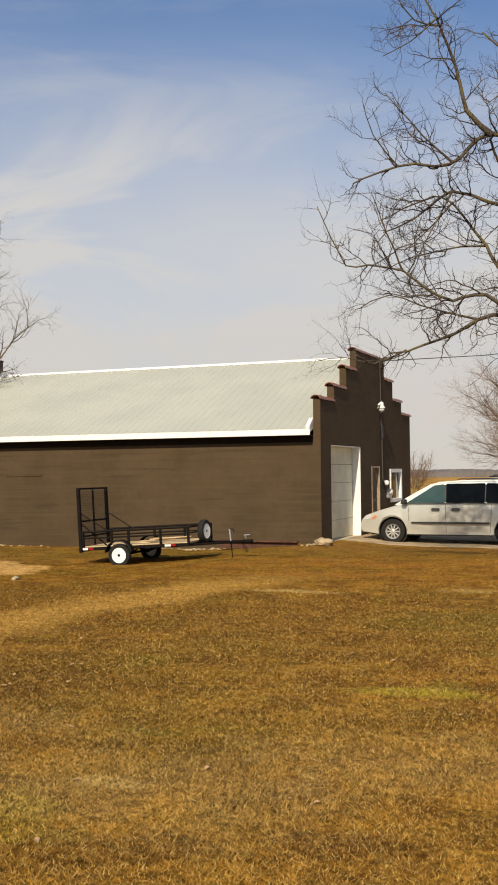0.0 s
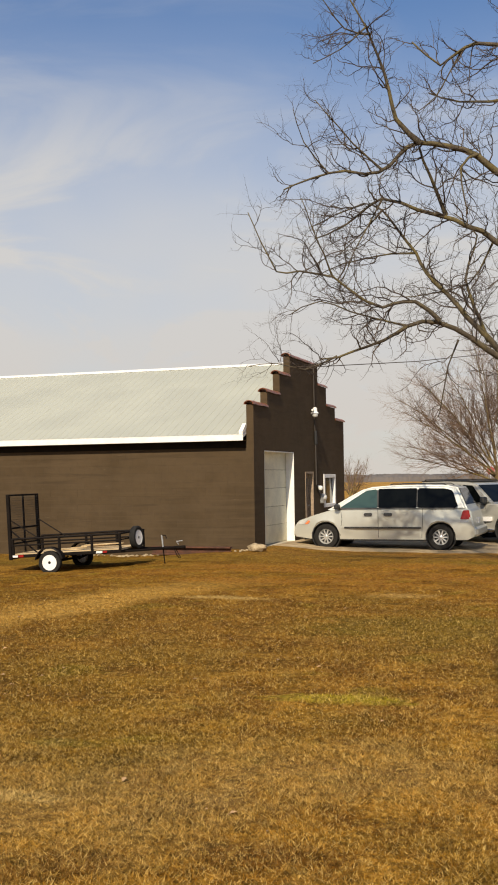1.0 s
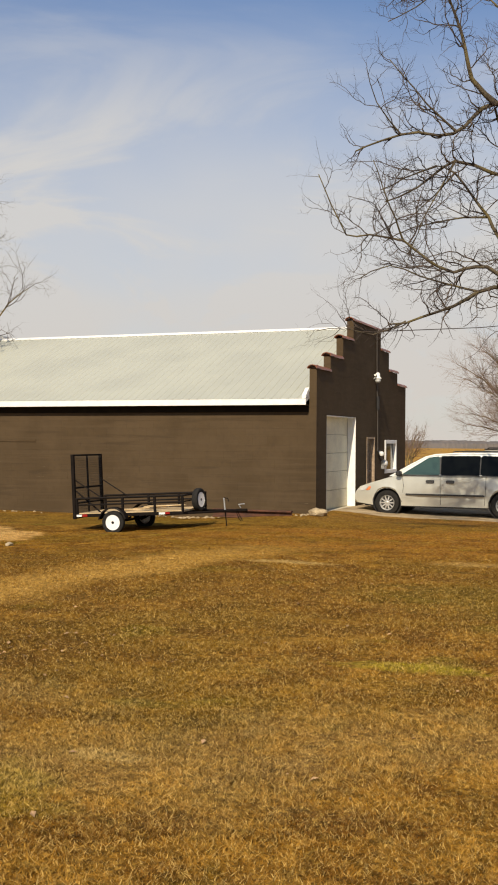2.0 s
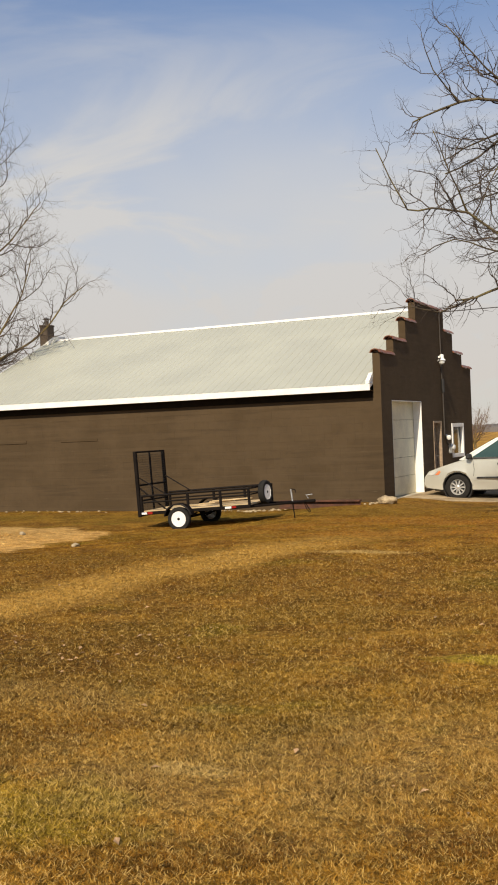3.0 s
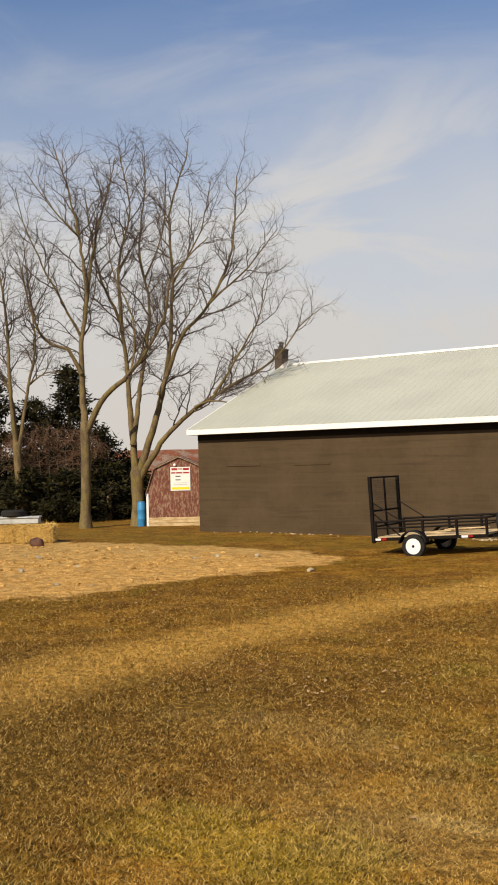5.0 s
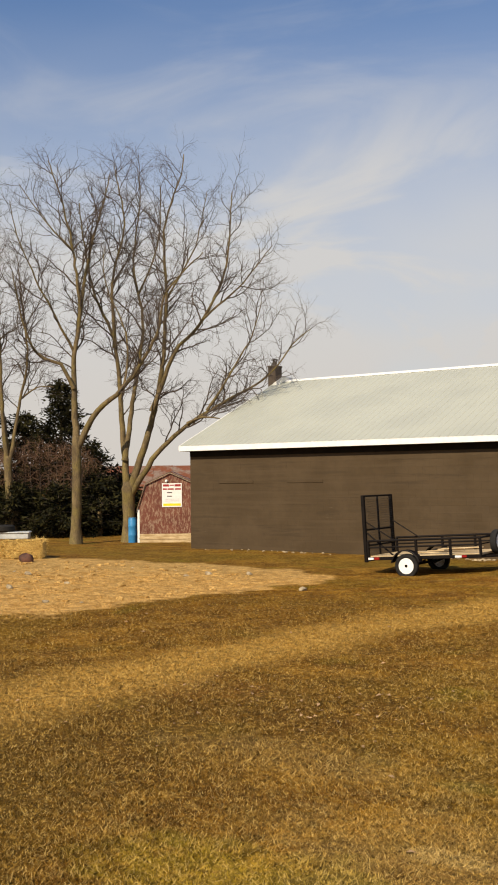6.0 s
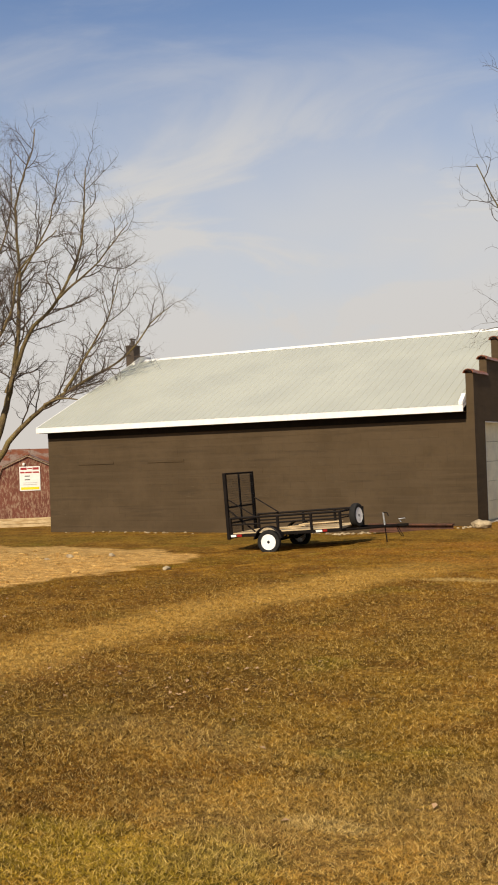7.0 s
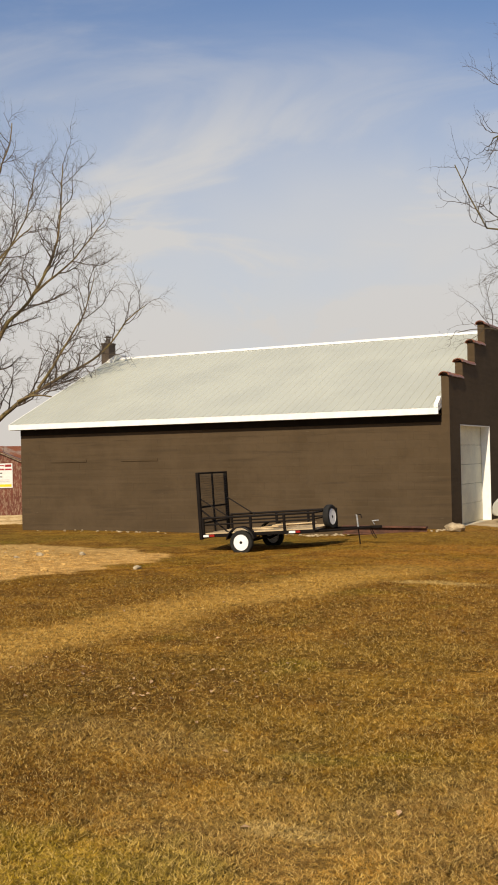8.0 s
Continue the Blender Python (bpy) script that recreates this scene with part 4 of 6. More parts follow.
def on_side(poly, hw, out0, out1, side):
    """A thin plate on the flank that follows the body's width."""
    bm = bmesh.new()
    a = [bm.verts.new((x, side * (hw(z) + out0), z)) for x, z in poly]
    b = [bm.verts.new((x, side * (hw(z) + out1), z)) for x, z in poly]
    bm.faces.new(a)
    bm.faces.new(b[::-1])
    n = len(poly)
    for i in range(n):
        bm.faces.new((a[i], b[i], b[(i + 1) % n], a[(i + 1) % n]))
    bmesh.ops.recalc_face_normals(bm, faces=bm.faces[:])
    return bm


def across(p, q, hw, inset, lift):
    """A glass plate from flank to flank between two points of the side outline."""
    (x0, z0), (x1, z1) = p, q
    d = Vector((x1 - x0, 0, z1 - z0)).normalized()
    nrm = Vector((-d.z, 0, d.x))
    if nrm.z < 0:
        nrm = -nrm
    bm = bmesh.new()
    vs = []
    for h in (lift, lift - 0.012):
        for x, z, s in ((x0, z0, 1), (x0, z0, -1), (x1, z1, -1), (x1, z1, 1)):
            vs.append(bm.verts.new(Vector((x, s * (hw(z) - inset), z)) + nrm * h))
    for f in ((0, 1, 2, 3), (7, 6, 5, 4), (0, 4, 5, 1), (1, 5, 6, 2), (2, 6, 7, 3), (3, 7, 4, 0)):
        bm.faces.new([vs[i] for i in f])
    bmesh.ops.recalc_face_normals(bm, faces=bm.faces[:])
    return bm


def seam(pts, hw, side, w=0.006):
    bm = bmesh.new()
    tube(bm, [(x, side * (hw(z) + 0.001), z) for x, z in pts], w, 4)
    return bm


# minivan: nose towards the barn
van = thing("minivan", pose(-6.97, 28.66, ground_z(-5.3, 27.8) - 0.005, 0, 0, 178.5), "silver minivan parked facing the barn door", "minivan")
WB = 3.07
hw = hw_of(((0.2, 0.90), (0.45, 0.955), (0.75, 0.97), (1.05, 0.945), (1.70, 0.735)))
low = [(0.80, 0.33), (0.87, 0.42), (0.88, 0.55), (0.84, 0.65), (0.74, 0.76), (0.42, 0.875), (0.05, 0.985), (-0.20, 1.055), (-2.2, 1.075), (-3.76, 1.075), (-3.86, 1.0), (-3.91, 0.72), (-3.95, 0.60), (-3.93, 0.36), (-3.75, 0.27)]
low += arch(-WB, 0.34, 0.395, 0.27) + arch(0, 0.34, 0.395, 0.27)
part("body", shell(low, hw, 0.035), SILVER, van)
up = [(-0.05, 1.045), (-0.60, 1.37), (-0.98, 1.575), (-1.25, 1.645), (-1.8, 1.685), (-2.7, 1.69), (-3.25, 1.67), (-3.50, 1.62), (-3.73, 1.15), (-3.78, 1.05)]
part("cabin", shell(up, hw, 0.05), SILVER, van)
part("windscreen", across((-0.14, 1.105), (-0.95, 1.565), hw, 0.075, 0.012), TINTED, van)
part("rear_window", across((-3.72, 1.17), (-3.52, 1.60), hw, 0.10, 0.012), TINTED, van)
for s in (1, -1):
    part("side_window", on_side(rounded([(-0.40, 1.10), (-1.10, 1.55), (-1.38, 1.59), (-1.42, 1.10)], 0.04), hw, -0.02, 0.008, s), GREENGLASS, van, "pale green clear front side glass")
    part("side_window", on_side(rounded([(-1.45, 1.10), (-1.43, 1.595), (-2.45, 1.61), (-2.45, 1.10)], 0.03), hw, -0.02, 0.008, s), TINTED, van)
    part("side_window", on_side(rounded([(-2.48, 1.10), (-2.48, 1.61), (-3.20, 1.595), (-3.38, 1.54), (-3.53, 1.13), (-3.47, 1.10)], 0.06), hw, -0.02, 0.008, s), TINTED, van)
    for poly in ([(-1.405, 1.11), (-1.375, 1.565), (-1.445, 1.57), (-1.465, 1.11)], [(-2.435, 1.11), (-2.435, 1.575), (-2.495, 1.575), (-2.495, 1.11)]):
        part("pillar_cover", on_side(poly, hw, -0.02, 0.006, s), BLACKTRIM, van, "gloss black pillar cover")
    part("window_gasket", on_side(rounded([(-0.34, 1.075), (-0.40, 1.098), (-3.46, 1.098), (-3.44, 1.075)], 0.01), hw, -0.02, 0.010, s), BLACKTRIM, van)
    part("side_moulding", on_side(rounded([(-0.52, 0.555), (-0.52, 0.60), (-2.58, 0.60), (-2.58, 0.555)], 0.02), hw, -0.01, 0.022, s), BLACKTRIM, van)
    for x in (-1.17, -1.70):
        h = part("door_handle", on_side(rounded([(x + 0.11, 0.885), (x + 0.11, 0.965), (x - 0.11, 0.965), (x - 0.11, 0.885)], 0.04, 4), hw, -0.01, 0.018, s), BLACKTRIM, van)
    part("door_seam", seam([(-0.42, 1.08), (-0.46, 0.8), (-0.40, 0.36)], hw, s), BLACKTRIM, van)
    part("door_seam", seam([(-1.43, 1.08), (-1.44, 0.8), (-1.44, 0.32)], hw, s), BLACKTRIM, van)
    part("door_seam", seam([(-2.62, 1.08), (-2.62, 0.8), (-2.58, 0.32)], hw, s), BLACKTRIM, van)
    part("tail_lamp", on_side(rounded([(-3.81, 1.04), (-3.66, 1.03), (-3.58, 0.80), (-3.86, 0.80)], 0.03), hw, -0.06, 0.008, s), REDLENS, van)
    part("reverse_lamp", on_side(rounded([(-3.575, 0.79), (-3.86, 0.79), (-3.86, 0.72), (-3.58, 0.72)], 0.02), hw, -0.06, 0.008, s), CLEARLENS, van)
    part("headlamp", on_side(rounded([(0.80, 0.66), (0.68, 0.77), (0.48, 0.79), (0.60, 0.66)], 0.03), hw, -0.10, 0.008, s), CLEARLENS, van)
    part("turn_lamp", on_side(rounded([(0.58, 0.665), (0.46, 0.775), (0.42, 0.75), (0.48, 0.67)], 0.02), hw, -0.05, 0.010, s), AMBERLENS, van)
    part("mirror", boxes(((-0.42, s * (hw(1.1) + 0.01), 1.06), (-0.28, s * (hw(1.1) + 0.20), 1.20)), bevel=0.035), BLACKTRIM, van)
    part("sill", boxes(((-0.42, s * 0.88 - 0.02, 0.24), (-2.63, s * 0.88 + 0.02, 0.33)), bevel=0.015), BLACKTRIM, van)
    for cx in (0.0, -WB):
        wheel(van, (cx, s * 0.83, 0.335), 0.335, 0.21, SILVERRIM, s, 10, SILVERRIM)
        part("wheel_well", lathe(bmesh.new(), [(0.385, -0.12), (0.385, 0.10), (0.37, 0.10), (0.37, -0.12)], 24, Matrix.Translation((cx, s * 0.80, 0.345)) @ pose(0, 0, 0, -90 * s, 0, 0)), BLACKTRIM, van)
    part("roof_rail", bar([(-1.7, s * 0.64, 1.69), (-1.78, s * 0.64, 1.72), (-3.1, s * 0.64, 1.72), (-3.2, s * 0.64, 1.68)], 0.014), BLACKTRIM, van)
part("underbody", boxes(((0.65, -0.80, 0.24), (-3.72, 0.80, 0.40)), bevel=0.02), BLACKTRIM, van)
part("rear_bumper", boxes(((-3.80, -0.93, 0.36), (-4.03, 0.93, 0.60)), bevel=0.05), SILVER, van)
part("front_bumper", boxes(((0.76, -0.86, 0.32), (0.92, 0.86, 0.52)), bevel=0.05), SILVER, van)
part("grille", boxes(((0.78, -0.45, 0.60), (0.87, 0.45, 0.72)), bevel=0.02), BLACKTRIM, van)
part("rear_plate", boxes(((-3.91, -0.16, 0.68), (-3.945, 0.16, 0.82)), bevel=0.005), RIMWHITE, van)


def wagon(name, m, label, category, body, wb, top, roof_dark):
    """A tall wagon seen past the van: nose along +x, front axle at the origin."""
    v = thing(name, m, label, category)
    hw = hw_of(((0.25, 0.86), (0.55, 0.93), (1.05, 0.92), (top, 0.70)))
    low = [(0.86, 0.40), (0.90, 0.62), (0.86, 0.86), (0.74, 0.98), (0.1, 1.06), (-0.55, 1.12), (-2.0, 1.12), (-3.7, 1.12), (-3.86, 1.05), (-3.92, 0.62), (-3.86, 0.40), (-3.7, 0.36)]
    low += arch(-wb, 0.38, 0.44, 0.36) + arch(0, 0.38, 0.44, 0.36)
    part("body", shell(low, hw, 0.04), body, v)
    up = [(-0.50, 1.10), (-1.25, top - 0.08), (-1.6, top - 0.02), (-2.4, top), (-3.3, top - 0.02), (-3.55, top - 0.08), (-3.80, 1.12)]
    part("cabin", shell(up, hw, 0.05), body, v)
    if roof_dark:
        part("roof_panel", boxes(((-1.50, -0.62, top - 0.012), (-3.40, 0.62, top + 0.025)), bevel=0.01), BLACKTRIM, v)
    part("windscreen", across((-0.58, 1.16), (-1.22, top - 0.11), hw, 0.07, 0.012), TINTED, v)
    part("rear_window", across((-3.77, 1.18), (-3.60, top - 0.13), hw, 0.10, 0.012), TINTED, v)
    for s in (1, -1):
        for poly in ([(-0.86, 1.15), (-1.36, top - 0.12), (-1.72, top - 0.10), (-1.75, 1.15)], [(-1.80, 1.15), (-1.78, top - 0.10), (-2.62, top - 0.09), (-2.66, 1.15)], [(-2.72, 1.15), (-2.70, top - 0.09), (-3.38, top - 0.11), (-3.58, 1.15)]):
            part("side_window", on_side(rounded(poly, 0.04), hw, -0.02, 0.008, s), TINTED, v)
        part("side_moulding", on_side(rounded([(-0.55, 0.62), (-0.55, 0.74), (-2.35, 0.74), (-2.35, 0.62)], 0.03), hw, -0.01, 0.03, s), RIMWHITE, v)
        part("running_board", boxes(((-0.5, s * 0.90 - 0.06, 0.34), (-2.4, s * 0.90 + 0.06, 0.40)), bevel=0.015), CHROME, v)
        part("mirror", boxes(((-0.86, s * (hw(1.2) + 0.01), 1.12), (-0.72, s * (hw(1.2) + 0.22), 1.30)), bevel=0.03), BLACKTRIM, v)
        part("door_seam", seam([(-0.80, 1.12), (-0.80, 0.42)], hw, s), BLACKTRIM, v)
        part("door_seam", seam([(-1.78, 1.12), (-1.78, 0.42)], hw, s), BLACKTRIM, v)
        for x in (-1.62, -2.5):
            part("door_handle", on_side(rounded([(x + 0.10, 0.96), (x + 0.10, 1.02), (x - 0.10, 1.02), (x - 0.10, 0.96)], 0.02), hw, -0.01, 0.025, s), BLACKTRIM, v)
        part("headlamp", on_side(rounded([(0.87, 0.78), (0.78, 0.95), (0.55, 0.96), (0.60, 0.80)], 0.03), hw, -0.1, 0.008, s), CLEARLENS, v)
        part("tail_lamp", on_side(rounded([(-3.84, 1.10), (-3.70, 1.10), (-3.70, 0.80), (-3.88, 0.80)], 0.02), hw, -0.05, 0.008, s), REDLENS, v)
        for cx in (0.0, -wb):
            wheel(v, (cx, s * 0.80, 0.37), 0.37, 0.24, SILVERRIM, s, 6, SILVERRIM)
            part("wheel_arch", lathe(bmesh.new(), [(0.455, -0.12), (0.455, 0.10), (0.43, 0.105), (0.43, -0.12)], 24, Matrix.Translation((cx, s * 0.85, 0.40)) @ pose(0, 0, 0, -90 * s, 0, 0)), BLACKTRIM, v)
        part("roof_rail", bar([(-1.5, s * 0.64, top - 0.02), (-1.6, s * 0.64, top + 0.05), (-3.2, s * 0.64, top + 0.05), (-3.3, s * 0.64, top - 0.02)], 0.016), BLACKTRIM, v)
    part("underbody", boxes(((0.7, -0.75, 0.30), (-3.7, 0.75, 0.45)), bevel=0.02), BLACKTRIM, v)
    part("front_bumper", boxes(((0.78, -0.88, 0.42), (0.98, 0.88, 0.64)), bevel=0.05), body, v)
    part("rear_bumper", boxes(((-3.80, -0.88, 0.42), (-4.02, 0.88, 0.64)), bevel=0.05), body, v)
    return v


wagon("sport_utility_vehicle", pose(-1.93, 30.95, ground_z(-2.3, 30.2) - 0.005, 0, 0, -32), "pale champagne sport utility vehicle with dark roof", "car", CHAMPAGNE, 2.87, 1.74, True)
wagon("parked_car", pose(-0.55, 34.4, ground_z(-0.5, 34) - 0.005, 0, 0, 4), "white car parked behind the other vehicles", "car", WHITECAR, 2.75, 1.50, False)

# ---- beside the barn ----
# rusty beam, boulder and rubble along the wall foot
bm = boxes(((-10.72, 24.62, -0.02), (-8.62, 24.80, 0.02)), ((-10.72, 24.70, 0.02), (-8.62, 24.72, 0.15)), ((-10.72, 24.62, 0.15), (-8.62, 24.80, 0.19)), bevel=0.006)
beam = tagged(part("steel_beam", bm, RUSTBEAM), "rusty steel beam lying at wall foot", "beam")
beam.matrix_basis = pose(0, 0, ground_z(-9.6, 24.7) - 0.02)
rock = tagged(part("boulder", lump(bmesh.new(), (0, 0, 0.08), (0.23, 0.17, 0.105), 3, 3), STONE), "tan rounded boulder at barn corner", "boulder")
rock.matrix_basis = pose(-8.02, 24.95, ground_z(-8.02, 24.95), 0, 0, 20)
rng = random.Random(12)
STONE_MESHES = []
for i in range(6):
    me = part("stone", lump(bmesh.new(), (0, 0, 0), (1, 0.75, 0.5), 20 + i, 1), STONE)
    STONE_MESHES.append(me.data)
    bpy.data.objects.remove(me)


def stone(x, y, s, label="pale loose stone lying on the ground", group="loose stones"):
    o = new("stone", rng.choice(STONE_MESHES))
    o.matrix_basis = pose(x, y, ground_z(x, y) + s * 0.18, rng.uniform(-20, 20), rng.uniform(-20, 20), rng.uniform(0, 360)) @ Matrix.Diagonal((s, s, s, 1))
    return tagged(o, label, "stone", group)


for i in range(34):
    stone(rng.uniform(-12.6, -10.6), rng.uniform(24.85, 25.3), rng.uniform(0.025, 0.07), "pale rubble stone at barn wall foot", "wall foot rubble")
for i in range(10):
    stone(rng.uniform(-8.75, -8.3), rng.uniform(24.65, 25.1), rng.uniform(0.03, 0.065), "pale rubble stone at barn wall foot", "wall foot rubble")
for i in range(30):
    stone(rng.uniform(-21.0, -12.8), rng.uniform(24.9, 25.3), rng.uniform(0.02, 0.055), "pale rubble stone at barn wall foot", "wall foot rubble")
stone(-11.31, 16.6, 0.11)
for i in range(24):
    a, r = rng.uniform(0, 2 * math.pi), math.sqrt(rng.random())
    ex = math.cos(a) * r
    stone(-17.9 + ex * 5.6, 15.0 + math.sin(a) * r * 5.4, rng.choice((0.03, 0.04, 0.05, 0.07, 0.10)))

# ---- shed, barrel, straw ----
SH = Vector((-24.9, 27.2))
SR = Vector((0.793, 0.609))
shed_pose = Matrix(((SR.x, -SR.y, 0, SH.x), (SR.y, SR.x, 0, SH.y), (0, 0, 1, -0.20), (0, 0, 0, 1)))
shed = thing("garden_shed", shed_pose, "small gambrel shed with flaking red paint", "shed")
W = 2.15
gam = [(0, 0.33), (0, 1.16), (0.27, 2.00), (W / 2, 2.36), (W - 0.27, 2.00), (W, 1.16), (W, 0.33)]
part("front_panel", prism(bmesh.new(), gam, "y", 0.0, 0.05), REDPAINT, shed, flat=True)
part("lower_panel", boxes(((0, -0.006, 0.0), (W, 0.05, 0.326)), bevel=0.004), PLY, shed, "bare tan plywood skirting")
part("skirting_rail", boxes(((0.02, -0.02, 0.14), (W, -0.007, 0.20)), bevel=0.004), PLY, shed)
for x in (0, W - 0.05):
    part("side_wall", boxes(((x, 0.05, 0.0), (x + 0.05, 2.4, 1.16))), REDPAINT, shed)
part("back_panel", prism(bmesh.new(), gam, "y", 2.4, 2.45), REDPAINT, shed, flat=True)
roofline = [(-0.05, 1.12), (0.24, 2.02), (W / 2, 2.40), (W - 0.24, 2.02), (W + 0.05, 1.12)]
for (x0, z0), (x1, z1) in zip(roofline, roofline[1:]):
    part("roof_panel", prism(bmesh.new(), [(x0, z0), (x1, z1), (x1, z1 + 0.03), (x0, z0 + 0.03)], "y", -0.04, 2.5), RUSTROOF, shed, flat=True)
    part("rake_trim", prism(bmesh.new(), [(x0, z0 - 0.045), (x1, z1 - 0.045), (x1, z1 - 0.015), (x0, z0 - 0.015)], "y", -0.062, -0.042), WOOD_OLD, shed, flat=True)
part("corner_trim", boxes(((-0.03, -0.02, 0.0), (0.045, -0.007, 1.14)), bevel=0.003), WHITE, shed)
sign = thing("sign", shed_pose @ pose(0.80, -0.008, 1.22), "white sign with red heading and yellow band", "sign")
part("board", boxes(((0, -0.015, 0), (0.67, 0, 0.80)), bevel=0.003), SIGNWHITE, sign)
part("heading_band", boxes(((0.04, -0.0185, 0.69), (0.24, -0.016, 0.765))), SIGNRED, sign)
part("heading_band", boxes(((0.43, -0.0185, 0.69), (0.63, -0.016, 0.765))), SIGNRED, sign)
part("heading_band", boxes(((0.26, -0.0185, 0.715), (0.41, -0.016, 0.75))), SIGNRED, sign)
for x0, x1 in ((0.03, 0.17), (0.19, 0.40), (0.43, 0.64)):
    part("text_bar", boxes(((x0, -0.0185, 0.58), (x1, -0.016, 0.63))), SIGNRED, sign)
for z in (0.47, 0.35):
    part("text_bar", boxes(((0.17, -0.0185, z), (0.34, -0.016, z + 0.03))), SIGNINK, sign)
for z in (0.26, 0.20):
    part("text_bar", boxes(((0.10, -0.0185, z), (0.57, -0.016, z + 0.012))), STEEL, sign)
part("yellow_band", boxes(((0.04, -0.0185, 0.04), (0.63, -0.016, 0.12))), SIGNYELLOW, sign)
gable_lamp = tagged(part("shed_lamp", lathe(bmesh.new(), [(0.03, 0), (0.05, -0.03), (0.045, -0.08), (0.01, -0.1)], 12), WHITE), "small white lamp on shed gable", "wall lamp")
gable_lamp.matrix_basis = shed_pose @ pose(0.95, -0.03, 2.14)
barrel = thing("barrel", shed_pose @ pose(-0.21, 0.12, -0.01), "blue plastic barrel standing beside red shed", "barrel")
part("drum", lathe(bmesh.new(), [(0.125, 0), (0.14, 0.04), (0.14, 0.28), (0.146, 0.30), (0.14, 0.32), (0.14, 0.58), (0.146, 0.60), (0.14, 0.62), (0.14, 0.82), (0.12, 0.87)], 24), BLUE, barrel)
part("lid", lathe(bmesh.new(), [(0.128, 0.865), (0.128, 0.885), (0.02, 0.89)], 24), BLUE, barrel)


def straw_bale(m):
    b = thing("straw_bale", m @ Matrix.Diagonal((1.05, 1.0, 1.22, 1)), "golden straw bale with ragged loose ends", "straw bale", "straw bales")
    body = bmesh.new()
    box(body, (-0.5, -0.24, 0), (0.5, 0.24, 0.44), 0.05, 2)
    bmesh.ops.subdivide_edges(body, edges=body.edges[:], cuts=3, use_grid_fill=True)
    for v in body.verts:
        v.co += Vector((noise.noise(v.co * 7), noise.noise(v.co * 7 + Vector((9, 0, 0))), noise.noise(v.co * 7 + Vector((0, 9, 0))))) * 0.025
    part("bale_body", body, STRAWBODY, b)
    vs, fs = [], []
    r = random.Random(5)
    for i in range(2600):
        f = r.choice((0, 0, 0, 1, 2, 3))
        x, y, z = r.uniform(-0.5, 0.5), r.uniform(-0.24, 0.24), r.uniform(0.0, 0.44)
        p = Vector((x, -0.24, z)) if f == 0 else Vector((x, y, 0.44)) if f == 1 else Vector((0.5, y, z)) if f == 2 else Vector((-0.5, y, z))
        d = Vector((r.gauss(0, 1), r.gauss(-0.3, 0.6), r.gauss(0, 0.5))).normalized()
        w = d.orthogonal().normalized() * 0.004
        l = r.uniform(0.05, 0.16)
        k = len(vs)
        vs += [tuple(p - w), tuple(p + w), tuple(p + d * l)]
        fs.append((k, k + 1, k + 2))
    st = raw("loose_straw", vs, fs, STRAW, b, shade=False)
    for x in (-0.22, 0.22):
        part("twine", tube(bmesh.new(), [(x, -0.255, 0.02), (x, -0.255, 0.43), (x, -0.2, 0.455), (x, 0.2, 0.455), (x, 0.255, 0.43), (x, 0.255, 0.02)], 0.005, 5), STRAWBODY, b)
    return b


BA = Vector((-22.15, 20.35))
BR = Vector((0.793, 0.609))
bale_rot = math.degrees(math.atan2(BR.y, BR.x))
bz = ground_z(BA.x, BA.y) - 0.02
bale = straw_bale(pose(BA.x - 0.48 * BR.x, BA.y - 0.48 * BR.y, bz, 0, 0, bale_rot))
copy_thing(bale, pose(BA.x - 1.50 * BR.x, BA.y - 1.50 * BR.y, bz, 0, 0, bale_rot + 4))
slab = tagged(part("board_slab", boxes(((-0.75, -0.22, 0), (0.66, 0.22, 0.15)), ((-0.78, -0.25, 0.15), (0.69, 0.25, 0.19)), bevel=0.012), SLAB), "pale painted slab lying on straw bales", "board")
slab.matrix_basis = pose(BA.x - 1.0 * BR.x, BA.y - 1.0 * BR.y, bz + 0.555, 0, 0, bale_rot + 2)
old = thing("old_tyre", pose(BA.x - 1.05 * BR.x, BA.y - 1.05 * BR.y, bz + 0.83), "worn black tyre lying on pale slab", "tyre")
part("tyre_ring", lathe(bmesh.new(), [(0.20, -0.07), (0.28, -0.09), (0.32, -0.05), (0.32, 0.05), (0.28, 0.09), (0.20, 0.07), (0.19, 0.0)], 28), RUBBER, old)
stump = tagged(part("stump", lump(bmesh.new(), (0, 0, 0.06), (0.22, 0.15, 0.17), 9, 2), RUSTBEAM), "low dark brown weathered stump before straw bales", "stump")
stump.matrix_basis = pose(-21.6, 19.3, ground_z(-21.6, 19.3), 6, 4, 0)

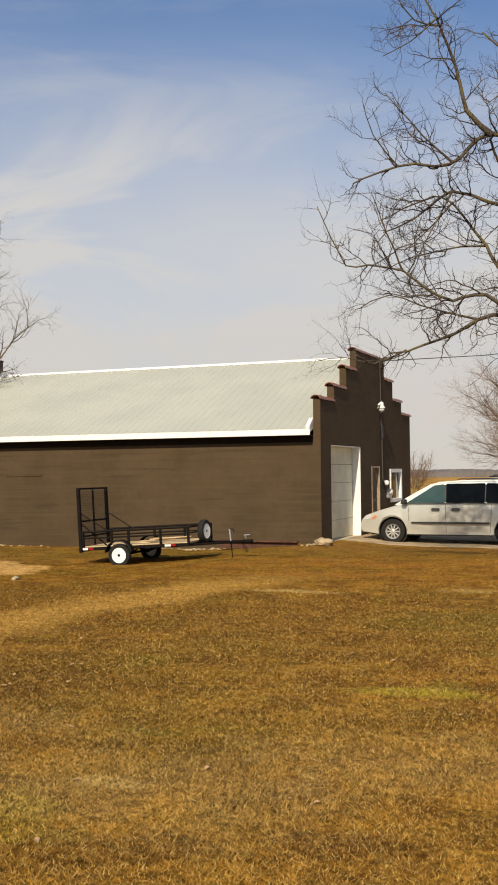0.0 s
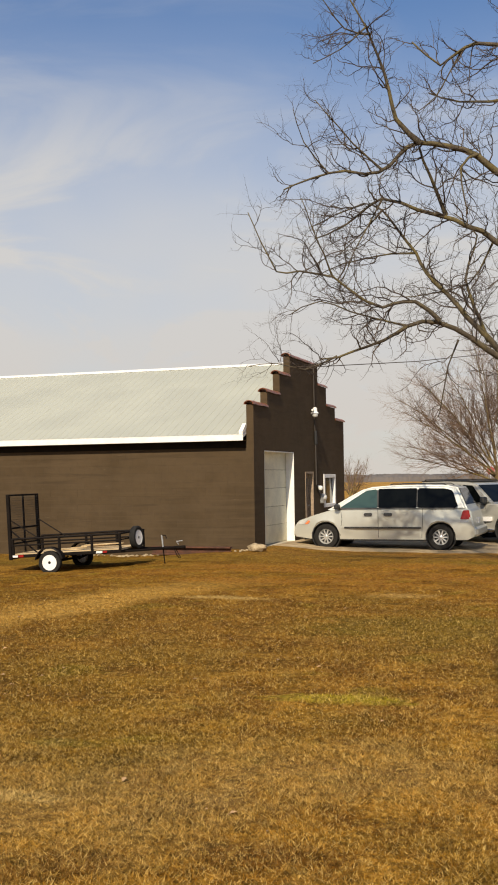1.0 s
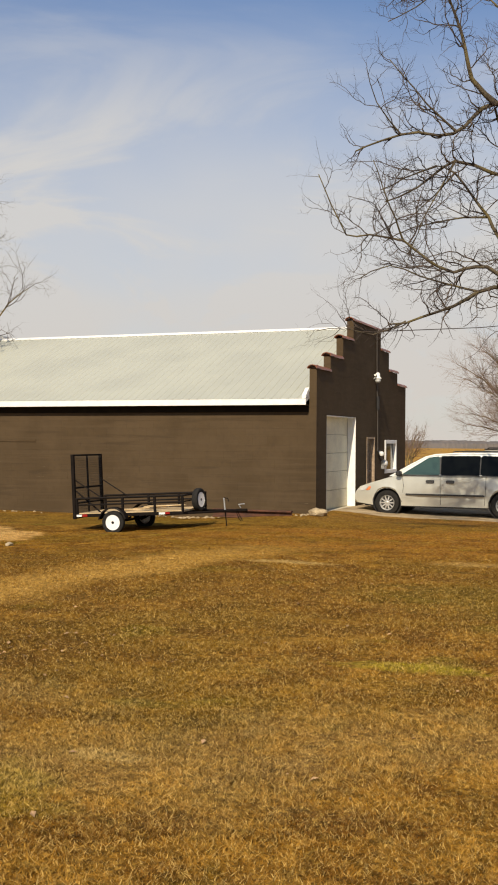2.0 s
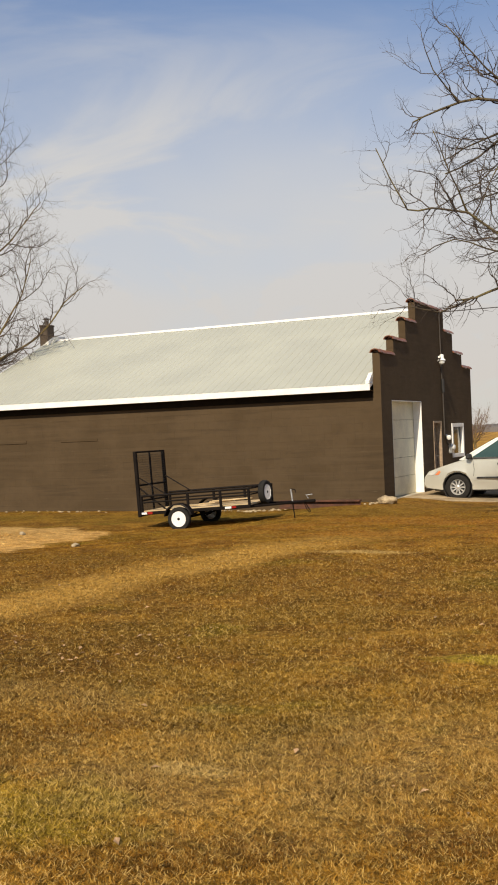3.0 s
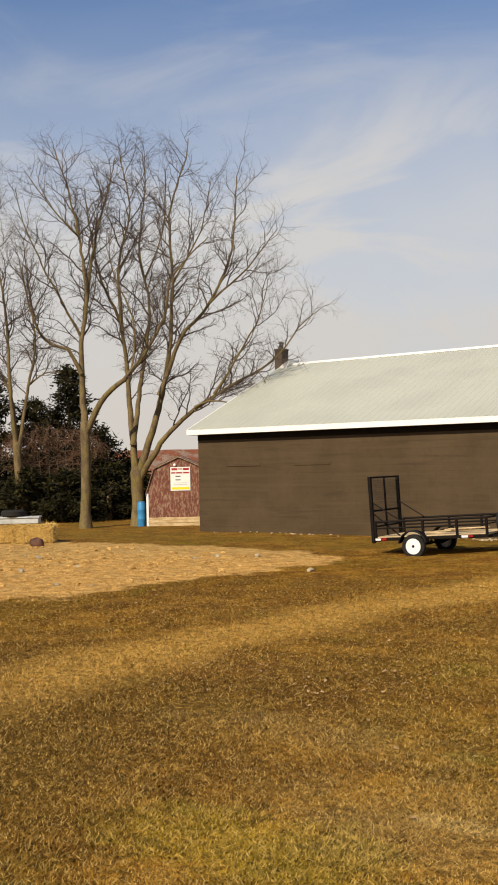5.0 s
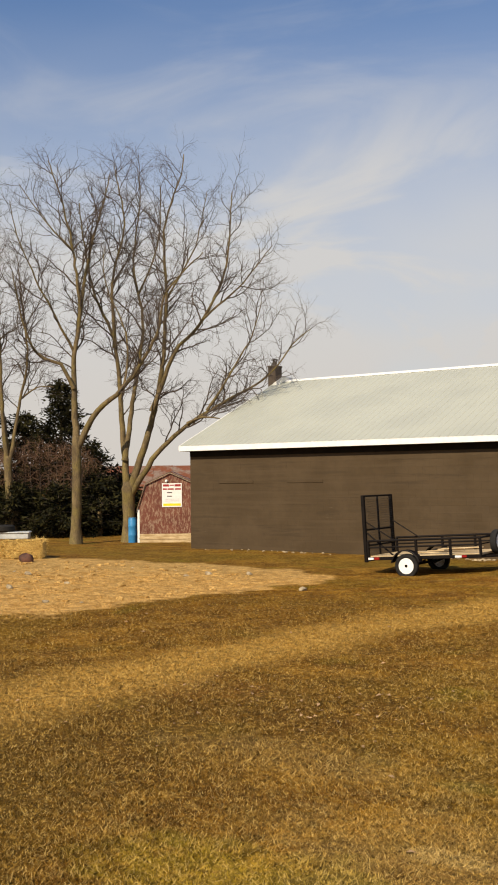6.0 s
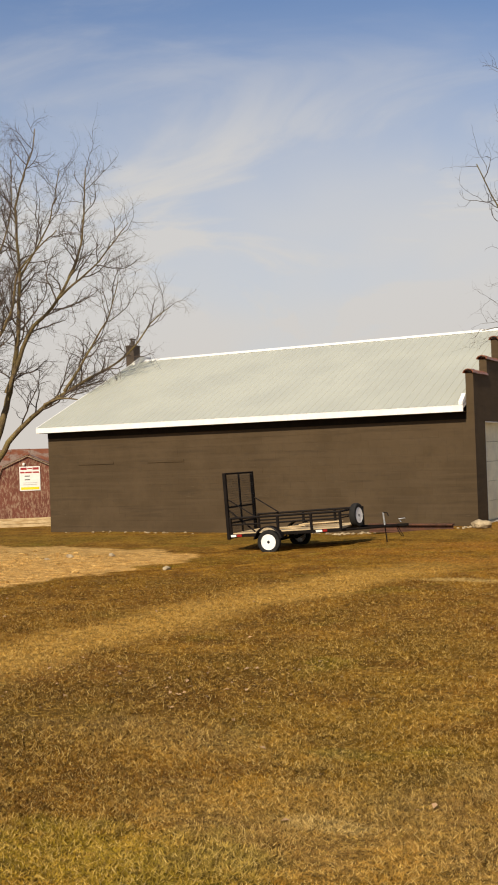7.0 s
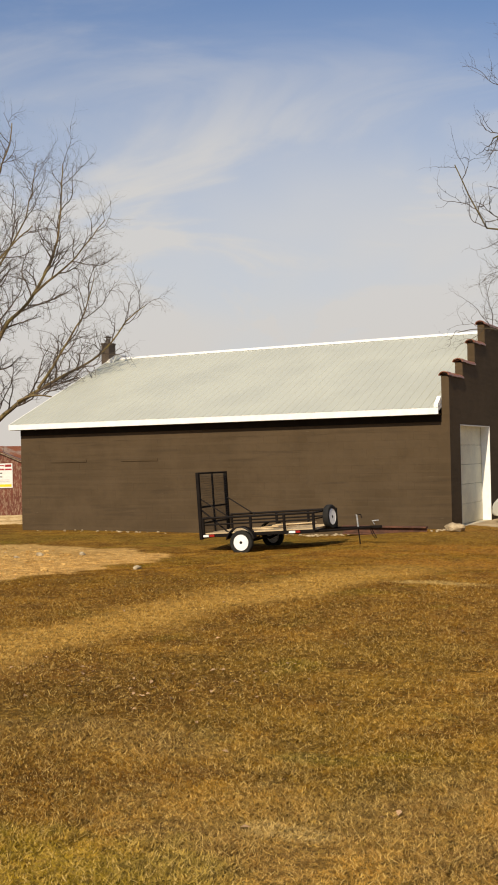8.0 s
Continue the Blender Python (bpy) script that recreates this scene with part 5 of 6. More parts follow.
# rusty-roofed outbuilding behind the shed
ob_pose = Matrix(((0.793, -0.609, 0, -36.4), (0.609, 0.793, 0, 36.9), (0, 0, 1, -0.2), (0, 0, 0, 1)))
outb = thing("outbuilding", ob_pose, "low dark outbuilding with rusted sheet roof", "outbuilding")
part("wall", boxes(((0, 0, 0), (9.0, 4.2, 1.72))), DARKVOID, outb)
part("gable", prism(bmesh.new(), [(0, 1.72), (4.2, 1.72), (2.1, 2.75)], "x", 0.0, 0.1), WOOD_OLD, outb, flat=True)
for sgn in (0, 1):
    for i in range(10):
        x0 = -0.2 + i * 0.94
        prof = [(-0.2, 1.66), (2.1, 2.80), (2.1, 2.83), (-0.2, 1.69)] if sgn == 0 else [(4.4, 1.66), (2.1, 2.80), (2.1, 2.83), (4.4, 1.69)]
        o = part("roof_sheet", prism(bmesh.new(), prof, "x", x0, x0 + 0.93 - 0.0), RUSTROOF, outb, flat=True)
        o.location.z = 0.012 * (i % 2)

# slender yard-light mast behind the walk: only its shadow falls into the yard
mast = thing("light_mast", pose(0.36, -1.2, 0), "tall slender steel mast with a boxy yard light", "light mast")
part("shaft", tube(bmesh.new(), [(0, 0, -0.4), (0, 0, 5.5), (0, 0, 10.6)], [0.050, 0.042, 0.034], 12), STEEL, mast)
part("arm", bar([(0, 0, 10.45), (0.16, 0, 10.5)], 0.03), STEEL, mast)
part("light_box", boxes(((0.10, -0.12, 8.95), (0.50, 0.12, 10.45)), bevel=0.03), BLACKTRIM, mast)

# service cable from the barn to a pole
cable = tagged(part("service_cable", bar([(X1 - 0.05, 31.25, 5.2), (-5.9, 36.2, 5.75), (-3.6, 41.5, 6.5), (0.6, 51.2, 8.2)], 0.014, 6), CONDUIT), "dark service cable strung from barn gable", "cable")
pole = tagged(part("utility_pole", bar([(0, 0, -0.3), (0, 0, 8.6)], 0.14, 12), WOOD_OLD), "weathered wooden utility pole carrying the cable", "pole")
pole.matrix_basis = pose(0.75, 51.3, 0)


# red road sign far across the field
road_sign = thing("road_sign", pose(-7.28, 74.7, ground_z(-7.28, 74.7), 0, 0, 6), "faded red eight-sided road sign on steel post", "road sign")
part("post", boxes(((-0.03, 0.01, -0.2), (0.03, 0.05, 2.45)), bevel=0.004), STEEL, road_sign)
part("plate", prism(bmesh.new(), [(0.29 * math.cos(math.pi * (2 * i + 1) / 8), 2.12 + 0.29 * math.sin(math.pi * (2 * i + 1) / 8)) for i in range(8)], "y", -0.006, 0.006), FADEDRED, road_sign)


# ---- trees ----
class Wood:
    """Gathers tubes of one tree part."""

    def __init__(self):
        self.v, self.f = [], []

    def tube(self, pts, radii, sides):
        n = len(pts)
        base = len(self.v)
        up = None
        for i, p in enumerate(pts):
            d = (pts[min(i + 1, n - 1)] - pts[max(i - 1, 0)])
            d = d.normalized() if d.length > 1e-6 else Vector((0, 0, 1))
            if up is None:
                up = d.orthogonal().normalized()
            up = up - d * up.dot(d)
            up = up.normalized() if up.length > 1e-4 else d.orthogonal().normalized()
            w = d.cross(up)
            for k in range(sides):
                a = 2 * math.pi * k / sides
                self.v.append(tuple(p + (up * math.cos(a) + w * math.sin(a)) * radii[i]))
        for i in range(n - 1):
            for k in range(sides):
                a, b = base + i * sides + k, base + i * sides + (k + 1) % sides
                self.f.append((a, b, b + sides, a + sides))
        self.f.append(tuple(base + (n - 1) * sides + k for k in range(sides)))


def spline(pts, step=0.25):
    """A smooth line through a few points."""
    out = []
    n = len(pts)
    for i in range(n - 1):
        p0, p1, p2, p3 = pts[max(i - 1, 0)], pts[i], pts[i + 1], pts[min(i + 2, n - 1)]
        m = max(2, int((p2 - p1).length / step))
        for k in range(m):
            t = k / m
            out.append(0.5 * (2 * p1 + (p2 - p0) * t + (2 * p0 - 5 * p1 + 4 * p2 - p3) * t * t + (3 * p1 - p0 - 3 * p2 + p3) * t ** 3))
    out.append(pts[-1])
    return out


def wander(r, p, d, length, steps, kink, lift):
    """A crooked shoot."""
    pts = [p]
    for i in range(steps):
        d = (d + Vector((r.gauss(0, kink), r.gauss(0, kink), r.gauss(0, kink) + lift))).normalized()
        p = p + d * (length / steps)
        pts.append(p)
    return pts


def sprout(r, wood, pts, radii, level, spec):
    """Side shoots along a branch, and shoots on those."""
    if level >= len(spec):
        return
    s = spec[level]
    total = sum((b - a).length for a, b in zip(pts, pts[1:]))
    count = int(total * s["per_m"] + r.random())
    for c in range(count):
        t = s["start"] + (1 - s["start"]) * (c + r.random()) / max(1, count)
        i = min(len(pts) - 2, int(t * (len(pts) - 1)))
        p = pts[i].lerp(pts[i + 1], r.random())
        d = (pts[i + 1] - pts[i]).normalized()
        side = d.orthogonal().normalized()
        side.rotate(Matrix.Rotation(r.uniform(0, 2 * math.pi), 3, d))
        a = radians(r.uniform(*s["angle"]))
        q = d * math.cos(a) + side * math.sin(a)
        q.y *= s.get("flat", 1.0)
        q.z += s.get("rise", 0.0)
        q.normalize()
        l = r.uniform(*s["length"]) * (1.25 - s.get("taper", 0.85) * t)
        rr = min(radii[i] * 0.7, s["radius"] * r.uniform(0.8, 1.2))
        n = s["steps"]
        sub = wander(r, p, q, l, n, s["kink"], s["lift"])
        sr = [rr * (1 - 0.72 * k / n) for k in range(n + 1)]
        wood.tube(sub, sr, s["sides"])
        sprout(r, wood, sub, sr, level + 1, spec)


def frame_of(eye, yaw, depth):
    """Turns (across, up, away) of a tree's own plane into the world."""
    ex, ey = eye
    rx, ry = math.cos(radians(yaw)), math.sin(radians(yaw))
    def at(u, z, w=0.0):
        return Vector((ex + rx * u - ry * (depth + w), ey + ry * u + rx * (depth + w), z))
    return at


def bare_tree(name, at, trunk, limbs, spec, barkmat, twigmat, label, seed):
    """trunk and limbs: (radius at the foot, radius at the tip, depth at the tip, points (across, up))."""
    r = random.Random(seed)
    foot = at(trunk[3][0][0], 0.0)
    foot.z = ground_z(foot.x, foot.y)
    tree = thing(name, Matrix.Translation(foot), label, "tree")
    twigs = Wood()

    def line(spec_, jitter):
        r0, r1, w1, pts = spec_[:4]
        w0 = spec_[4] if len(spec_) > 4 else 0.0
        n = len(pts)
        P = [at(u, z, w0 + (w1 - w0) * i / (n - 1)) - foot for i, (u, z) in enumerate(pts)]
        P = spline(P)
        m = len(P)
        for i in range(2, m - 1):
            P[i] = P[i] + Vector((r.gauss(0, jitter), r.gauss(0, jitter), r.gauss(0, jitter)))
        return P, [r0 + (r1 - r0) * (i / (m - 1)) ** 0.52 for i in range(m)]

    P, R = line(trunk, 0.006)
    P[0].z -= 0.3
    R[0] *= 1.45
    R[1] *= 1.18
    R[-1] *= 0.6
    w = Wood()
    w.tube(P, R, 14)
    raw("trunk", w.v, w.f, barkmat, tree)
    for lb in limbs:
        P, R = line(lb, 0.012)
        w = Wood()
        w.tube(P, R, 8)
        raw("limb", w.v, w.f, barkmat, tree)
        sprout(r, twigs, P, R, 0, spec)
    t = raw("crown", twigs.v, twigs.f, twigmat, tree, shade=False)
    t["kind"] = "stuff"
    return tree


# the big tree at the driveway: only its left half reaches into the yard view
near_at = frame_of((0.10, 0.09), 18.49, 19.5)
NEAR_SPEC = [
    dict(per_m=4.6, start=0.10, angle=(28, 75), length=(0.6, 1.7), radius=0.0165, steps=12, kink=0.24, lift=0.035, sides=4, flat=0.8, taper=0.85),
    dict(per_m=6.5, start=0.10, angle=(28, 75), length=(0.25, 0.85), radius=0.0085, steps=7, kink=0.30, lift=0.06, sides=3),
    dict(per_m=7.0, start=0.15, angle=(28, 70), length=(0.08, 0.30), radius=0.0052, steps=3, kink=0.28, lift=0.07, sides=3),
]
bare_tree("bare_tree", near_at, (0.42, 0.20, 0.0, [(6.9, 0.0), (6.75, 2.0), (6.5, 4.5), (6.3, 7.5), (6.2, 11.5)]), [
    (0.135, 0.013, -0.8, [(6.7, 2.6), (5.48, 3.7), (4.62, 3.99), (4.08, 4.34), (3.47, 4.64), (2.88, 4.55), (2.47, 4.28), (1.59, 4.0), (1.29, 3.94)]),
    (0.050, 0.008, -1.2, [(3.47, 4.64), (3.02, 4.99), (2.61, 4.9), (2.14, 4.92), (1.54, 5.38), (0.94, 5.47), (0.53, 5.48), (0.04, 6.47)], -0.5),
    (0.135, 0.013, 0.9, [(6.72, 2.4), (5.3, 3.3), (4.55, 4.36), (3.96, 5.04), (3.43, 5.71), (3.23, 6.12), (2.64, 6.97), (2.31, 7.14)]),
    (0.12, 0.012, 0.4, [(6.5, 4.9), (5.44, 5.62), (4.64, 6.21), (3.91, 6.62), (3.24, 6.83), (2.58, 7.07), (1.89, 6.6), (1.29, 6.35)]),
    (0.13, 0.012, -0.6, [(6.4, 6.2), (5.52, 6.96), (4.66, 7.44), (4.26, 7.72), (3.73, 7.9), (3.19, 7.9), (2.78, 7.67), (2.44, 7.34), (1.5, 7.35), (0.69, 7.02)]),
    (0.065, 0.012, -0.9, [(3.19, 7.9), (2.76, 8.31), (2.53, 9.08), (2.2, 9.89), (1.81, 10.5)], -0.4),
    (0.022, 0.008, -1.2, [(2.27, 9.75), (1.8, 9.77), (1.31, 10.34)], -0.8),
    (0.10, 0.015, 0.5, [(6.2, 9.0), (5.49, 9.71), (4.7, 9.96), (4.15, 9.93), (3.74, 9.67), (3.22, 10.14)]),
    (0.07, 0.012, 1.0, [(6.3, 8.2), (5.61, 8.84), (4.69, 8.99), (4.15, 9.06), (3.61, 9.33)]),
    (0.05, 0.02, -0.3, [(3.77, 6.75), (3.44, 7.39), (3.19, 7.86)], 0.3),
    (0.028, 0.008, -1.2, [(2.44, 7.34), (1.91, 7.75), (1.24, 8.43)], -0.7),
    (0.024, 0.008, 0.6, [(2.31, 7.14), (1.69, 6.88), (1.22, 6.62)], 0.9),
    (0.035, 0.010, -0.4, [(4.26, 7.72), (3.92, 7.46), (4.04, 6.58)], -0.3),
    (0.05, 0.012, 1.2, [(4.55, 4.36), (4.2, 5.6), (4.5, 6.5), (4.1, 7.0)], 0.4),
    (0.09, 0.015, -0.5, [(6.2, 9.8), (5.2, 10.6), (4.6, 11.4), (4.3, 12.2)]),
    (0.02, 0.008, 0.5, [(3.9, 4.35), (3.75, 3.9), (3.62, 3.2), (3.58, 2.95)], 0.0),
    (0.026, 0.008, -1.0, [(2.88, 4.55), (2.1, 4.72), (1.3, 4.95), (0.75, 4.70)], -0.5),
    (0.022, 0.007, -1.6, [(1.54, 5.38), (1.25, 5.95), (0.95, 6.6)], -0.8),
    (0.026, 0.008, 0.2, [(3.23, 6.12), (2.5, 6.05), (1.8, 5.85), (1.25, 5.55)], 0.7),
    (0.022, 0.007, 0.2, [(2.64, 6.97), (2.05, 6.3), (1.65, 5.95)], 0.7),
    (0.018, 0.006, -1.4, [(1.59, 4.0), (1.0, 3.74), (0.5, 3.85), (0.02, 3.76)], -0.7),
    (0.020, 0.007, -1.4, [(2.2, 9.89), (1.7, 9.35), (1.2, 9.0)], -0.8),
    (0.018, 0.006, -1.2, [(1.5, 7.35), (1.05, 7.8), (0.85, 8.3)], -0.5),
    (0.024, 0.007, 0.0, [(4.15, 9.93), (3.6, 8.95), (3.2, 8.6)], 0.4),
    (0.022, 0.007, 0.0, [(2.58, 7.07), (2.0, 6.0), (1.7, 5.3)], 0.3),
    (0.024, 0.007, 1.0, [(4.64, 6.21), (4.2, 5.5), (3.2, 5.3), (2.6, 5.4)], 0.3),
], NEAR_SPEC, BARKMOSS, TWIGNEAR, "large leafless tree with spreading lichened limbs", 3)

# tall trees beyond the barn's end
left_at = frame_of((-0.75, 0.64), 37.55, 35.2)
TALL_SPEC = [
    dict(per_m=2.3, start=0.24, angle=(24, 52), length=(1.0, 2.3), radius=0.030, steps=12, kink=0.16, lift=0.04, sides=5, taper=0.62),
    dict(per_m=4.4, start=0.14, angle=(28, 65), length=(0.5, 1.35), radius=0.0145, steps=8, kink=0.22, lift=0.03, sides=4, taper=0.70),
    dict(per_m=4.8, start=0.14, angle=(30, 72), length=(0.25, 0.75), radius=0.0088, steps=5, kink=0.27, lift=0.03, sides=3),
    dict(per_m=4.5, start=0.15, angle=(30, 72), length=(0.10, 0.36), radius=0.0058, steps=2, kink=0.28, lift=0.03, sides=3),
]
bare_tree("bare_tree", left_at, (0.175, 0.15, 0.0, [(-4.97, 0.0), (-4.93, 1.81), (-4.94, 3.5)]), [
    (0.15, 0.016, 0.8, [(-4.94, 3.1), (-5.03, 5.74), (-4.85, 7.61), (-5.07, 9.68), (-5.51, 11.56), (-5.96, 12.87)]),
    (0.14, 0.016, -1.2, [(-4.93, 3.0), (-4.21, 4.23), (-3.31, 4.98), (-2.21, 6.65), (-1.91, 7.95), (-0.67, 9.25)]),
    (0.09, 0.015, -0.8, [(-5.01, 5.0), (-5.41, 5.75), (-6.15, 6.13), (-6.6, 7.27), (-6.86, 8.77)]),
    (0.09, 0.015, 1.5, [(-4.85, 7.5), (-4.6, 9.49), (-4.11, 11.54), (-3.91, 12.66)], 0.4),
    (0.06, 0.012, -1.0, [(-5.0, 6.2), (-5.7, 7.6), (-6.6, 9.6), (-6.9, 11.0)], 0.2),
    (0.045, 0.010, 0.5, [(-5.07, 9.68), (-5.9, 10.6), (-6.9, 12.0)], 0.4),
    (0.05, 0.010, 0.2, [(-3.31, 4.98), (-3.2, 6.6), (-3.9, 8.4), (-4.0, 9.8)], -0.5),
], TALL_SPEC, BARK, TWIG, "tall leafless tree with forked grey-brown trunk", 5)
bare_tree("bare_tree", frame_of((-0.75, 0.64), 37.55, 36.2), (0.215, 0.205, 0.0, [(-3.30, 0.0), (-3.32, 1.04), (-3.36, 1.88)]), [
    (0.16, 0.016, 0.9, [(-3.36, 1.4), (-3.50, 3.35), (-3.78, 6.6), (-4.52, 8.5), (-4.88, 10.4), (-5.05, 11.7)]),
    (0.12, 0.014, 1.4, [(-3.44, 2.6), (-3.14, 4.85), (-2.82, 7.35), (-3.16, 9.45), (-2.95, 11.75), (-3.03, 13.05)]),
    (0.17, 0.015, -0.6, [(-3.32, 1.45), (-2.68, 3.32), (-2.18, 5.4), (-1.95, 8.1), (-2.0, 10.4), (-1.40, 12.3), (-1.31, 12.95)]),
    (0.14, 0.013, -2.0, [(-3.25, 1.45), (-2.31, 2.83), (-1.25, 3.78), (0.02, 4.53), (1.37, 5.28), (2.24, 6.3), (2.82, 6.78)]),
    (0.11, 0.015, -1.2, [(-2.48, 4.25), (-1.69, 6.18), (-0.72, 7.3), (0.07, 9.0), (0.31, 11.5)], -0.3),
    (0.09, 0.015, 0.6, [(-3.78, 6.5), (-3.84, 8.9), (-3.44, 10.8), (-3.80, 12.9)], 0.3),
    (0.06, 0.012, -1.6, [(-0.72, 7.3), (0.64, 8.45), (1.61, 9.6)], -0.8),
    (0.06, 0.02, -1.8, [(-1.25, 3.78), (-0.76, 3.98), (-0.18, 3.9)], -1.3),
    (0.05, 0.010, -0.4, [(-1.95, 8.1), (-0.95, 9.9), (-0.55, 11.7)], -0.2),
    (0.05, 0.010, 0.8, [(-3.0, 8.4), (-2.3, 10.2), (-2.2, 12.4)], 0.8),
    (0.06, 0.012, -2.4, [(-0.6, 4.2), (0.2, 5.4), (0.9, 6.6), (1.2, 7.6)], -1.3),
], TALL_SPEC, BARK, TWIG, "broad leafless tree with several leaning stems", 6)
bare_tree("bare_tree", frame_of((-0.75, 0.64), 37.55, 39.9), (0.18, 0.15, 0.0, [(-8.09, 0.0), (-8.1, 1.62), (-8.19, 2.89)]), [
    (0.11, 0.013, 0.8, [(-8.15, 2.4), (-8.38, 4.59), (-9.01, 5.87), (-9.74, 7.16), (-10.1, 9.0)]),
    (0.12, 0.013, -0.5, [(-8.19, 2.5), (-8.37, 5.02), (-8.41, 7.14), (-8.64, 9.27), (-8.93, 11.4), (-9.12, 12.46)]),
    (0.10, 0.013, 1.0, [(-8.1, 2.5), (-7.74, 5.01), (-7.51, 6.7), (-7.79, 9.26), (-7.98, 10.75)]),
    (0.05, 0.015, -0.8, [(-7.7, 5.1), (-7.0, 5.45), (-6.3, 5.4)], 0.4),
], TALL_SPEC, BARK, TWIG, "slender leafless tree among dark evergreens", 7)

# fine-twigged tree behind the parked vehicles
FINE_SPEC = [
    dict(per_m=4.2, start=0.15, angle=(15, 48), length=(1.2, 2.6), radius=0.021, steps=6, kink=0.10, lift=0.05, sides=3),
    dict(per_m=4.8, start=0.10, angle=(18, 55), length=(0.5, 1.5), radius=0.014, steps=4, kink=0.14, lift=0.04, sides=3),
    dict(per_m=4.2, start=0.15, angle=(20, 55), length=(0.3, 0.8), radius=0.009, steps=2, kink=0.15, lift=0.03, sides=3),
]
rr = random.Random(31)
fan = []
for i in range(19):
    a = radians(-78 + 156 * i / 18 + rr.uniform(-4, 4))
    l = rr.uniform(4.6, 6.4) * (1.0 if abs(a) < 1 else 0.85)
    u0, z0 = 11.1, 1.2 + rr.uniform(0, 0.8)
    fan.append((0.062, 0.010, rr.uniform(-2.5, 2.5), [(u0, z0), (u0 + math.sin(a) * l * 0.4, z0 + math.cos(a) * l * 0.45 + 0.3), (u0 + math.sin(a) * l * 0.75, z0 + math.cos(a) * l * 0.8 + 0.5), (u0 + math.sin(a) * l, z0 + math.cos(a) * l + 0.6)]))
bare_tree("bare_tree", frame_of((0.10, 0.09), 18.49, 47.0), (0.26, 0.20, 0.0, [(11.2, 0.0), (11.15, 1.0), (11.1, 2.2)]), fan, FINE_SPEC, BARK, TWIGPINK, "dense reddish-brown leafless tree behind parked cars", 9)
SCRUB_SPEC = [dict(per_m=4, start=0.1, angle=(20, 55), length=(0.8, 2.0), radius=0.03, steps=4, kink=0.14, lift=0.05, sides=3),
              dict(per_m=3, start=0.1, angle=(20, 55), length=(0.4, 1.1), radius=0.02, steps=3, kink=0.15, lift=0.03, sides=3)]
for sx, sd, sh, sd2 in ((8.55, 90.0, 3.2, 1), (9.5, 96.0, 2.6, 2), (26.0, 120.0, 3.6, 3), (29.0, 118.0, 3.2, 4)):
    rr = random.Random(sd2)
    fan = [(0.06, 0.015, rr.uniform(-1, 1), [(sx, 0.2), (sx + math.sin(a) * sh * 0.5, sh * 0.5), (sx + math.sin(a) * sh * 0.8, sh)]) for a in (-0.7, -0.35, 0.0, 0.3, 0.65)]
    bare_tree("bare_tree", frame_of((0.10, 0.09), 18.49, sd), (0.10, 0.07, 0.0, [(sx, 0.0), (sx, 0.5)]), fan, SCRUB_SPEC, BARK, TWIGPINK, "small leafless tree at the field edge", 40 + sd2)


def evergreen(at_u, depth, height, width, seed, label, droop=0.25):
    """A dense conifer: trunk, boughs, and many short sprays of needles."""
    r = random.Random(seed)
    at = frame_of((-0.75, 0.64), 37.55, depth)
    foot = at(at_u, 0)
    foot.z = ground_z(foot.x, foot.y)
    tree = thing("evergreen_tree", Matrix.Translation(foot), label, "tree")
    w = Wood()
    w.tube([Vector((0, 0, -0.2)), Vector((0.03, 0, height * 0.5)), Vector((0, 0.02, height * 0.97))], [0.16, 0.09, 0.015], 8)
    raw("trunk", w.v, w.f, BARK, tree)
    vs, fs = [], []
    w = Wood()
    n = int(height * 26)
    for i in range(n):
        t = (i + r.random()) / n
        z = height * (0.02 + 0.97 * t)
        reach = width * (1 - t) ** 0.62 * r.uniform(0.45, 1.12) + 0.12
        a = r.uniform(0, 2 * math.pi)
        d = Vector((math.cos(a), math.sin(a), r.uniform(-droop, 0.35)))
        p0 = Vector((0, 0, z))
        p1 = p0 + d * reach
        w.tube([p0, (p0 + p1) / 2 + Vector((0, 0, 0.06)), p1], [0.022, 0.014, 0.006], 3)
        m = int(26 + 34 * reach)
        for k in range(m):
            s = r.random() ** 0.6
            q = p0.lerp(p1, s) + Vector((r.gauss(0, 0.13), r.gauss(0, 0.13), r.gauss(0, 0.11)))
            e = Vector((r.gauss(0, 1) + d.x, r.gauss(0, 1) + d.y, r.gauss(0.15, 0.7))).normalized()
            side = e.orthogonal().normalized()
            side.rotate(Matrix.Rotation(r.uniform(0, 6.28), 3, e))
            l, b = r.uniform(0.10, 0.24), r.uniform(0.02, 0.05)
            j = len(vs)
            vs += [tuple(q - side * b), tuple(q + e * l), tuple(q + side * b), tuple(q - e * l * 0.3)]
            fs.append((j, j + 1, j + 2, j + 3))
    raw("branchwork", w.v, w.f, TWIG, tree)
    c = raw("foliage", vs, fs, NEEDLES, tree, shade=False)
    c["kind"] = "stuff"
    return tree


evergreen(-10.2, 43.5, 6.2, 2.5, 51, "dense dark evergreen at yard's edge")
evergreen(-8.6, 45.5, 5.0, 2.3, 52, "dense dark evergreen behind bare trees")
evergreen(-6.9, 44.5, 6.3, 2.0, 53, "tall dark evergreen behind russet brush")
evergreen(-5.4, 43.0, 3.6, 1.9, 54, "low dark evergreen beside rusty outbuilding")
evergreen(-7.6, 41.6, 2.6, 2.0, 55, "low spreading dark evergreen shrub")
evergreen(-9.6, 41.0, 2.6, 1.8, 56, "low spreading dark evergreen shrub")
evergreen(-4.4, 45.0, 2.4, 1.5, 57, "low dark evergreen beside rusty outbuilding")
evergreen(-7.9, 40.0, 2.0, 1.7, 59, "low spreading dark evergreen shrub")
